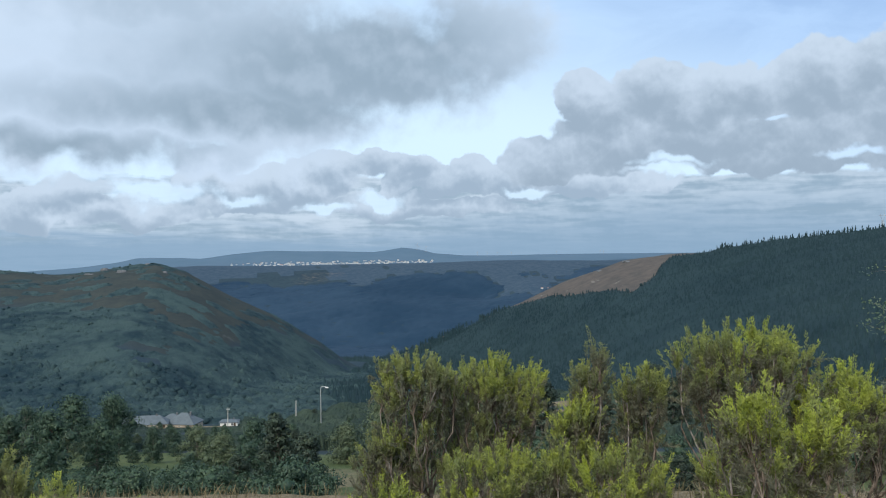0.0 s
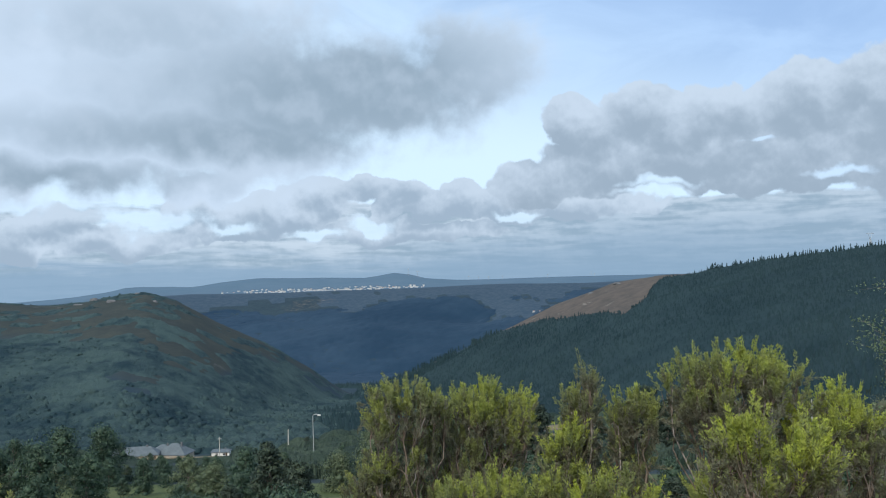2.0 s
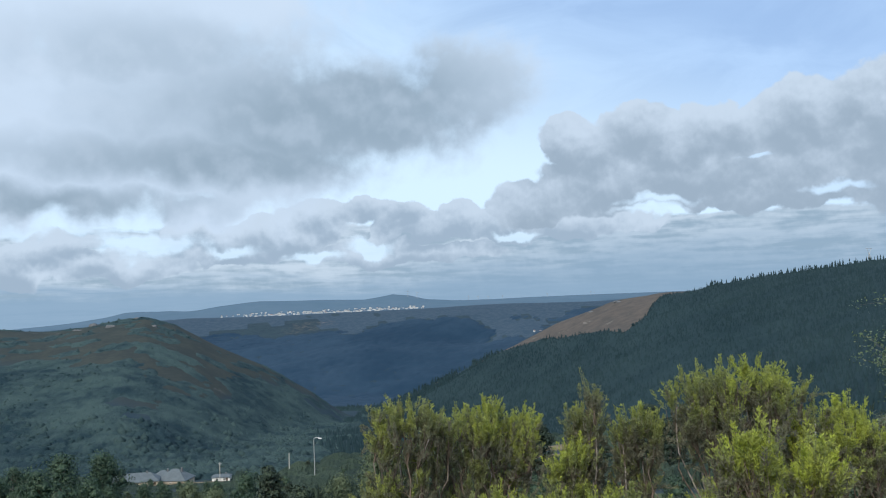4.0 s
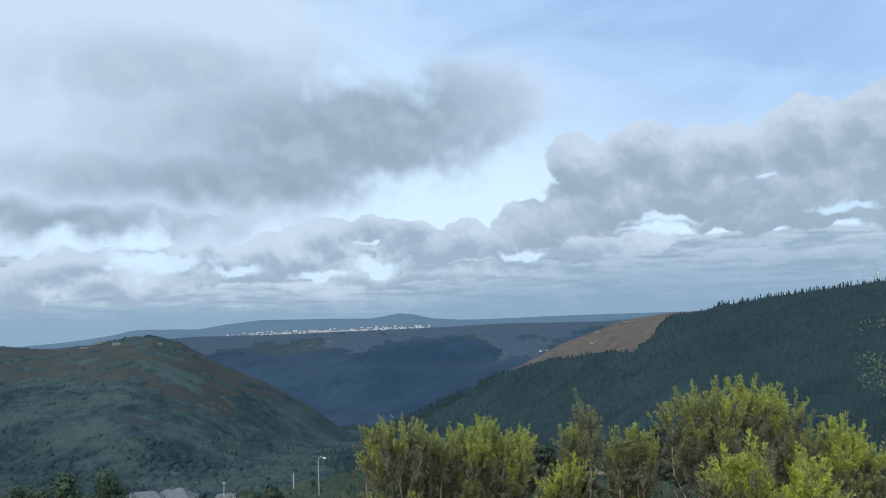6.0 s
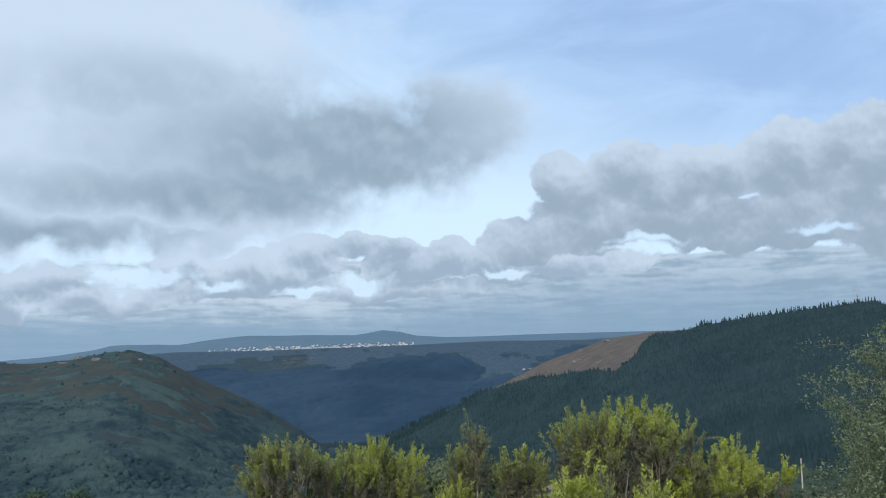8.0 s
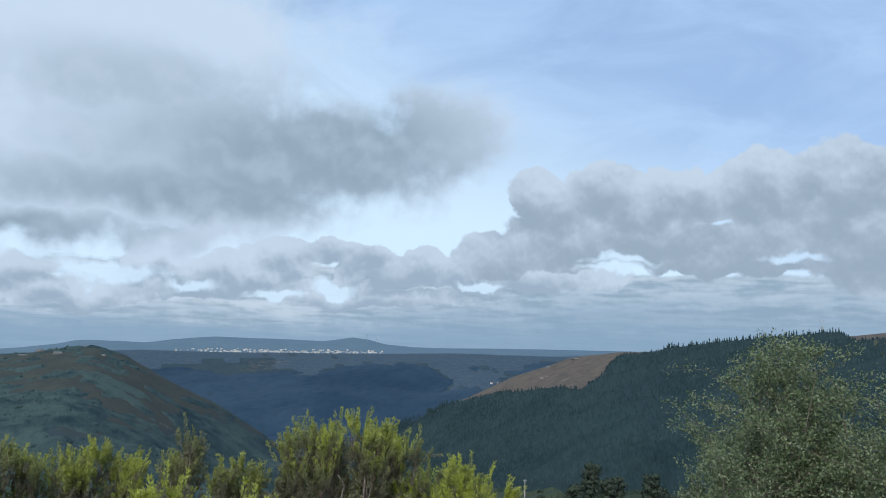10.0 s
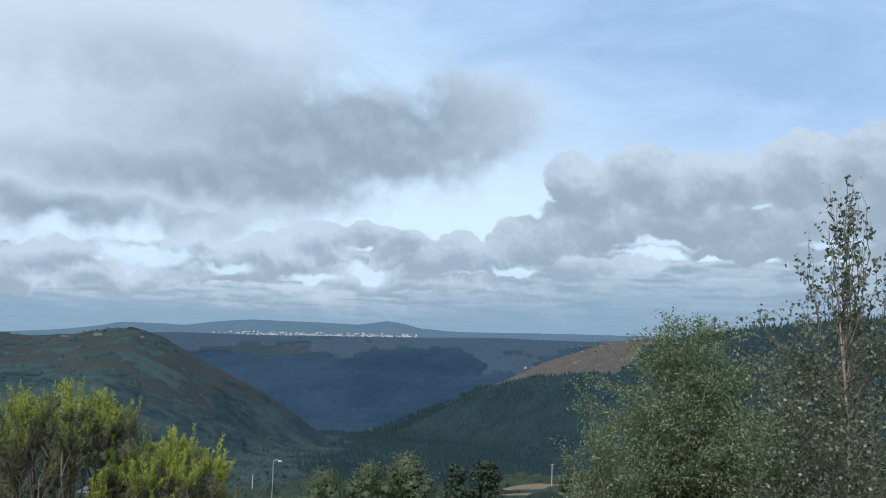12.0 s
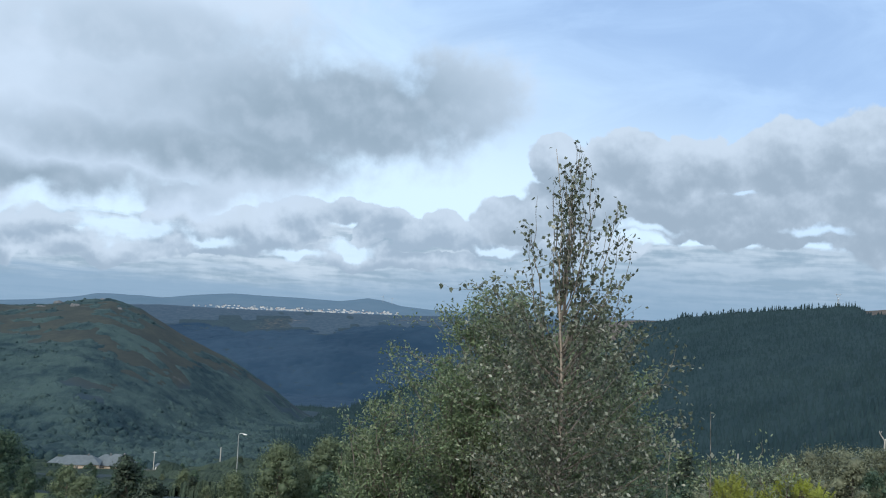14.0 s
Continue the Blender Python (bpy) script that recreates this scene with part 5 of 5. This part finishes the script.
def hipped(bm, w, d, z, rise, over, ridge):
    """A hipped roof with a thick eave; ridge: half the ridge's length."""
    a, b = w / 2 + over, d / 2 + over
    low = [bm.verts.new((x, y, z - 0.12)) for x, y in ((-a, -b), (a, -b), (a, b), (-a, b))]
    up = [bm.verts.new((x, y, z + 0.12)) for x, y in ((-a, -b), (a, -b), (a, b), (-a, b))]
    r0, r1 = bm.verts.new((-ridge, 0, z + rise)), bm.verts.new((ridge, 0, z + rise))
    bm.faces.new(low[::-1])
    for i in range(4):
        bm.faces.new((low[i], low[(i + 1) % 4], up[(i + 1) % 4], up[i]))
    bm.faces.new((up[0], up[1], r1, r0))
    bm.faces.new((up[1], up[2], r1))
    bm.faces.new((up[2], up[3], r0, r1))
    bm.faces.new((up[3], up[0], r0))


def house(u, d, w, deep, tall, rise, ridge, turn, wall_mat, roof_mat, label, windows=3):
    x, y = at(u, d)
    ob = thing("house", (x, y, ground_z(x, y)), label, "house", "houses in the valley")
    ob.matrix_world = pose(x, y, ground_z(x, y) - 0.3, 0, 0, turn)
    part("wall", shape_mesh("house_wall", wall_mat, lambda bm: block(bm, -w / 2, w / 2, -deep / 2, deep / 2, -2.5, tall)), ob)
    roof = part("roof", shape_mesh("house_roof", roof_mat, lambda bm: hipped(bm, w, deep, tall + 0.12, rise, 0.5, ridge)), ob, "hipped slate roof")
    part("chimney", shape_mesh("house_chimney", STONE, lambda bm: block(bm, w * 0.2, w * 0.2 + 0.8, -0.4, 0.4, tall + rise * 0.3, tall + rise + 0.7), 0.05), roof)
    for i in range(windows):
        cx = -w / 2 + w * (i + 0.7) / (windows + 0.4)
        win = part("window", shape_mesh("window_frame", WHITE_PAINT, lambda bm: block(bm, cx - 0.6, cx + 0.6, -deep / 2 - 0.06, -deep / 2 + 0.05, 0.95, 2.25)), ob)
        for q in (-0.28, 0.28):
            part("pane", shape_mesh("pane", DARK_GLASS, lambda bm: block(bm, cx + q - 0.23, cx + q + 0.23, -deep / 2 - 0.085, -deep / 2 - 0.04, 1.05, 2.15)), win)
    door = part("door", shape_mesh("house_door", DARK_WOOD, lambda bm: block(bm, w / 2 - 1.9, w / 2 - 0.95, -deep / 2 - 0.07, -deep / 2 + 0.05, 0.3, 2.35)), ob)
    part("door_handle", shape_mesh("door_handle", GALVANISED, lambda bm: block(bm, w / 2 - 1.85, w / 2 - 1.72, -deep / 2 - 0.13, -deep / 2 - 0.07, 1.25, 1.32)), door)
    return ob


house(327, 405, 14.5, 11, 2.8, 4.8, 1.6, -8, TAN_WALL, SLATE, "low house with a hipped grey slate roof among trees")
house(306, 428, 9, 8, 4.6, 3.0, 0.8, 12, WHITE_WALL, SLATE, "small white house with a pointed slate roof", 2)
house(262, 396, 19, 10, 2.6, 3.6, 5.5, 14, TAN_WALL, SLATE, "long low house with a weathered slate roof", 5)
house(233, 418, 10, 8, 3.0, 2.4, 3.0, -4, TAN_WALL, SLATE, "low stone outbuilding with a slate roof", 2)
house(407, 430, 9, 6, 2.6, 1.2, 3.0, 5, WHITE_WALL, SLATE, "low white shed beside a field", 2)


def tubes_mesh(name, mat, runs, sides=8):
    return mesh_of(name, *join([tube(p, r, sides) for p, r in runs]), mat)


def street_lamp(x, y, tall):
    z = ground_z(x, y)
    lamp = thing("street_lamp", (x, y, z), "grey steel street lamp with a curved arm", "street lamp")
    part("base_plate", shape_mesh("lamp_base", CONCRETE, lambda bm: block(bm, -0.25, 0.25, -0.25, 0.25, -0.3, 0.12), 0.03), lamp)
    part("mast", tubes_mesh("lamp_mast", GALVANISED, [([(0, 0, 0), (0, 0, tall * 0.5), (-0.08, 0, tall * 0.85), (-0.1, 0, tall - 0.35)], [0.12, 0.10, 0.08, 0.07])]), lamp)
    arm = [(-0.1 + 0.55 * (1 - math.cos(a)) * 1.3, 0, tall - 0.35 + 0.5 * math.sin(a)) for a in np.linspace(0, 2.3, 8)]
    part("arm", tubes_mesh("lamp_arm", GALVANISED, [(arm, np.full(8, 0.06))]), lamp)
    head = part("lamp_head", shape_mesh("lamp_head", WHITE_PAINT, lambda bm: block(bm, 0.82, 1.55, -0.16, 0.16, tall - 0.16, tall + 0.02), 0.05), lamp)
    part("lens", shape_mesh("lamp_lens", CONCRETE, lambda bm: block(bm, 0.95, 1.45, -0.12, 0.12, tall - 0.2, tall - 0.16)), head)


street_lamp(-25.0, 166.0, ground_z(-25, 166) * -1 - 27.3)


def utility_pole(x, y, top, label, arm=True):
    z = ground_z(x, y)
    tall = top - z
    pole = thing("utility_pole", (x, y, z), label, "pole", "poles along the lane")
    part("post", tubes_mesh("pole_post", CONCRETE, [([(0, 0, -0.4), (0, 0, tall * 0.5), (0, 0, tall)], [0.16, 0.14, 0.11])], 8), pole)
    if arm:
        bar = part("crossarm", shape_mesh("pole_arm", GALVANISED, lambda bm: block(bm, -0.55, 0.55, -0.06, 0.06, tall - 0.55, tall - 0.43)), pole)
        for q in (-0.45, 0.0, 0.45):
            part("insulator", tubes_mesh("insulator", WHITE_PAINT, [([(q, 0, tall - 0.43), (q, 0, tall - 0.25)], [0.05, 0.035])], 6), bar)


utility_pole(-68.5, 258.0, -49.0, "slim pale concrete pole beside the houses")
utility_pole(-39.0, 215.0, -39.0, "short concrete pole by a lane", False)
utility_pole(45.6, 261.0, -40.8, "pale concrete pole in a dry field")
utility_pole(70.0, 151.0, -23.6, "pale concrete pole above a thicket", False)


def dead_tree(x, y, top):
    """A bleached forked trunk without leaves."""
    gen = np.random.default_rng(77)
    z = ground_z(x, y)
    tall = top - z
    tree = thing("dead_tree", (x, y, z), "small bleached dead tree with a forked bare trunk", "tree")
    fork = np.array([0.05, 0.0, tall - 1.5])
    part("trunk", mesh_of("dead_trunk", *tube(limb((0, 0, -0.3), fork, gen, 6, 0.03), np.linspace(0.16, 0.11, 6), 7), PALE_WOOD), tree)
    for end in ((-0.85, 0.1, tall - 0.1), (0.95, -0.1, tall - 0.3)):
        line = limb(fork - [0, 0, 0.05], end, gen, 6, 0.05)
        bough = part("bough", mesh_of("dead_bough", *tube(line, np.linspace(0.09, 0.035, 6), 6), PALE_WOOD), tree)
        for q in (3, 4):
            tip = line[q] + np.array([gen.uniform(-0.5, 0.5), gen.normal(0, 0.1), gen.uniform(0.25, 0.5)])
            part("twig", mesh_of("dead_twig", *tube(limb(line[q], tip, gen, 4, 0.06), np.linspace(0.035, 0.015, 4), 5), PALE_WOOD), bough)


dead_tree(84.0, 128.0, -15.2)


def town():
    """White blocks along the far plateau."""
    gen = np.random.default_rng(201)
    kinds = []
    for i, (w, d, h, roof) in enumerate([(16, 12, 9, TILE_RED), (24, 12, 13, SLATE), (12, 10, 7, TILE_RED), (34, 14, 10, SLATE), (20, 12, 17, SLATE)]):
        ob = thing("town_building", (0, 0, 0), "white rendered building of a distant hill town", "building", "buildings of the far town")
        part("wall", shape_mesh("town_wall", TOWN_WALL, lambda bm: block(bm, -w / 2, w / 2, -d / 2, d / 2, -6, h)), ob)
        part("roof", shape_mesh("town_roof", roof, lambda bm: hipped(bm, w, d, h + 0.12, 2.6, 0.6, w * 0.3)), ob)
        for q in range(3):
            cx = -w / 2 + w * (q + 0.5) / 3
            part("window", shape_mesh("town_window", DARK_GLASS, lambda bm: block(bm, cx - 0.9, cx + 0.9, -d / 2 - 0.1, -d / 2 + 0.1, h * 0.55, h * 0.55 + 2)), ob)
        kinds.append([ob, False])
    for i in range(250):
        u = float(np.clip(gen.normal(590, 85), 410, 765)) if i > 12 else float(gen.choice([235, 372, 735, 748, 757, 862, 962, 966, 971, 715, 690, 700]) + gen.uniform(-5, 5))
        d = float(gen.uniform(3950, 4330)) if not 955 < u < 980 else float(gen.uniform(2950, 3050))
        x, y = at(u, d)
        m = pose(x, y, ground_z(x, y), 0, 0, gen.uniform(-35, 35)) @ Matrix.Scale(gen.uniform(0.36, 0.8), 4)
        pick = kinds[int(gen.integers(0, 5))]
        if pick[1]:
            copy_thing(pick[0], m)
        else:
            pick[0].matrix_basis, pick[1] = m, True
    for pick in kinds:
        if not pick[1]:
            x, y = at(560, 4000)
            pick[0].matrix_basis = pose(x, y, ground_z(x, y))


town()


def turbine(u, d, tall, turn, spin):
    x, y = at(u, d)
    z = ground_z(x, y)
    ob = thing("wind_turbine", (x, y, z), "pale wind turbine at rest on a far ridge", "wind turbine", "turbines on the far ridge")
    ob.matrix_world = pose(x, y, z, 0, 0, turn)
    part("tower", tubes_mesh("turbine_tower", HAZE_GREY_PAINT, [([(0, 0, -3), (0, 0, tall)], [tall * 0.036, tall * 0.022])], 8), ob)
    nacelle = part("nacelle", shape_mesh("nacelle", HAZE_GREY_PAINT, lambda bm: block(bm, -1.2, 1.2, -2.5, 3.5, tall - 1, tall + 1.4), 0.3), ob)
    for i in range(3):
        a = radians(spin + 120 * i)
        tip = (math.sin(a) * tall * 0.5, -2.8, tall + math.cos(a) * tall * 0.5)
        part("blade", tubes_mesh("turbine_blade", HAZE_GREY_PAINT, [([(0, -2.8, tall), tip], [0.8, 0.25])], 5), nacelle)


for row in [(738, 4690, 42, 10, 20), (754, 4690, 40, 15, 75), (845, 4720, 26, 0, 10), (862, 4720, 26, 0, 50), (880, 4720, 24, 10, 90), (905, 4720, 22, 5, 35), (985, 4740, 24, 0, 65), (1062, 4740, 26, 8, 15), (1068, 4745, 22, 8, 100)]:
    turbine(row[0], row[1], row[2] * 0.8, *row[3:])


def pylon(u, d, tall):
    x, y = at(u, d)
    z = ground_z(x, y)
    ob = thing("power_pylon", (x, y, z), "grey lattice power pylon above the pines", "pylon")
    waist = tall * 0.66
    for sx in (-1, 1):
        for sy in (-1, 1):
            part("leg", tubes_mesh("pylon_leg", GALVANISED, [([(sx * 2.2, sy * 2.2, -1), (sx * 0.6, sy * 0.6, waist)], [0.28, 0.22])], 4), ob)
        part("arm", tubes_mesh("pylon_arm", GALVANISED, [([(sx * 0.6, 0, waist), (sx * 3.2, 0, tall - 2)], [0.25, 0.2]), ([(sx * 3.2, 0, tall - 2), (sx * 2.8, 0, tall)], [0.2, 0.15])], 4), ob)
    part("crossarm", tubes_mesh("pylon_cross", GALVANISED, [([(-5.5, 0, tall - 2.2), (5.5, 0, tall - 2.2)], [0.22, 0.22])], 4), ob)
    runs = []
    for i in range(6):
        f0, f1 = i / 6, (i + 1) / 6
        a, b = 2.2 - 1.6 * f0, 2.2 - 1.6 * f1
        for s in (-1, 1):
            runs += [([(-a, s * a, waist * f0), (b, s * b, waist * f1)], [0.12, 0.12]), ([(a, s * a, waist * f0), (-b, s * b, waist * f1)], [0.12, 0.12])]
    tagged(part("lattice", tubes_mesh("pylon_lattice", GALVANISED, runs, 4), ob), kind="stuff")


pylon(1562, 1215, 27)


def outcrop(u, d, wide, tall, seed):
    """Weathered granite standing out of the heath."""
    gen = np.random.default_rng(seed)
    x, y = at(u, d)
    ob = thing("rock_outcrop", (x, y, ground_z(x, y)), "weathered grey granite outcrop on the heath", "rock", "outcrops on the rocky hill")
    for i in range(4):
        bm = bmesh.new()
        bmesh.ops.create_icosphere(bm, subdivisions=2, radius=1)
        for v in bm.verts:
            v.co *= 1 + 0.35 * noise.noise(v.co * 1.7 + Vector((seed, i, 0)))
            v.co.x, v.co.y, v.co.z = v.co.x * wide * 0.4 + gen.normal(0, wide * 0.01), v.co.y * wide * 0.3, v.co.z * tall
        off = (gen.normal(0, wide * 0.35), gen.normal(0, wide * 0.2), gen.uniform(-0.3, 0.1) * tall)
        bmesh.ops.translate(bm, verts=bm.verts[:], vec=off)
        me = bpy.data.meshes.new("boulder")
        bm.to_mesh(me)
        bm.free()
        me.materials.append(STONE)
        part("boulder", me, ob)


for row in [(187, 1030, 9, 3, 1), (215, 1000, 8, 3.5, 2), (262, 1040, 7, 1.5, 3), (292, 1000, 5, 2, 4), (160, 1020, 7, 1.6, 5), (1060, 1500, 9, 2.5, 6), (1110, 1480, 11, 2.5, 7)]:
    outcrop(*row)


def sapling(x, y, top, seed):
    """A thin wand with a few leaves at its tip."""
    gen = np.random.default_rng(seed)
    z = ground_z(x, y)
    ob = thing("birch_sapling", (x, y, z), "thin leaning birch sapling with few leaves at its tip", "tree")
    line = limb((0.05, 0, -0.03), (0, 0, top - z), gen, 9, 0.05)
    part("stem", mesh_of("sapling_stem", *tube(line, np.linspace(0.005, 0.0015, 9), 5), WOOD), ob)
    foot = np.repeat(line[5:], 4, axis=0) + gen.normal(0, 0.03, (16, 3))
    v, f, age = blades(foot, gen.normal(0, 0.8, foot.shape) + [0, 0, 0.3], gen.uniform(0.03, 0.055, 16), gen.uniform(0.02, 0.032, 16), gen, gen.uniform(0.5, 1, 16), 0.15)
    part("foliage", mesh_of("sapling_leaves", v, f, BIRCH_LEAF, age), ob)


sapling(9.45, 5.75, -0.62, 7)
sapling(9.25, 5.9, -0.85, 8)


def grass():
    """Dry grass on the verge and on the bench under the shrubs."""
    gen = np.random.default_rng(301)
    n = 24000
    x, y = gen.uniform(-7, 15, n), gen.uniform(3.6, 14.5, n)
    clump = fbm(x, y, 0.9, 3, 51)
    keep = clump > -0.15
    x, y, clump = x[keep], y[keep], clump[keep]
    base = np.stack([x, y, height(x, y) - 0.02], 1)
    way = gen.normal(0, 0.35, base.shape) + [0, 0, 1]
    v, f, yv = blades(base, way, gen.uniform(0.08, 0.20, len(x)) * (1 + clump), gen.uniform(0.006, 0.014, len(x)), gen, gen.uniform(0.2, 1.0, len(x)))
    tagged(new("dry_grass", mesh_of("dry_grass", v, f, GRASS_BLADE, yv)), "dry straw-coloured grass below the road", "grass", kind="stuff")


grass()
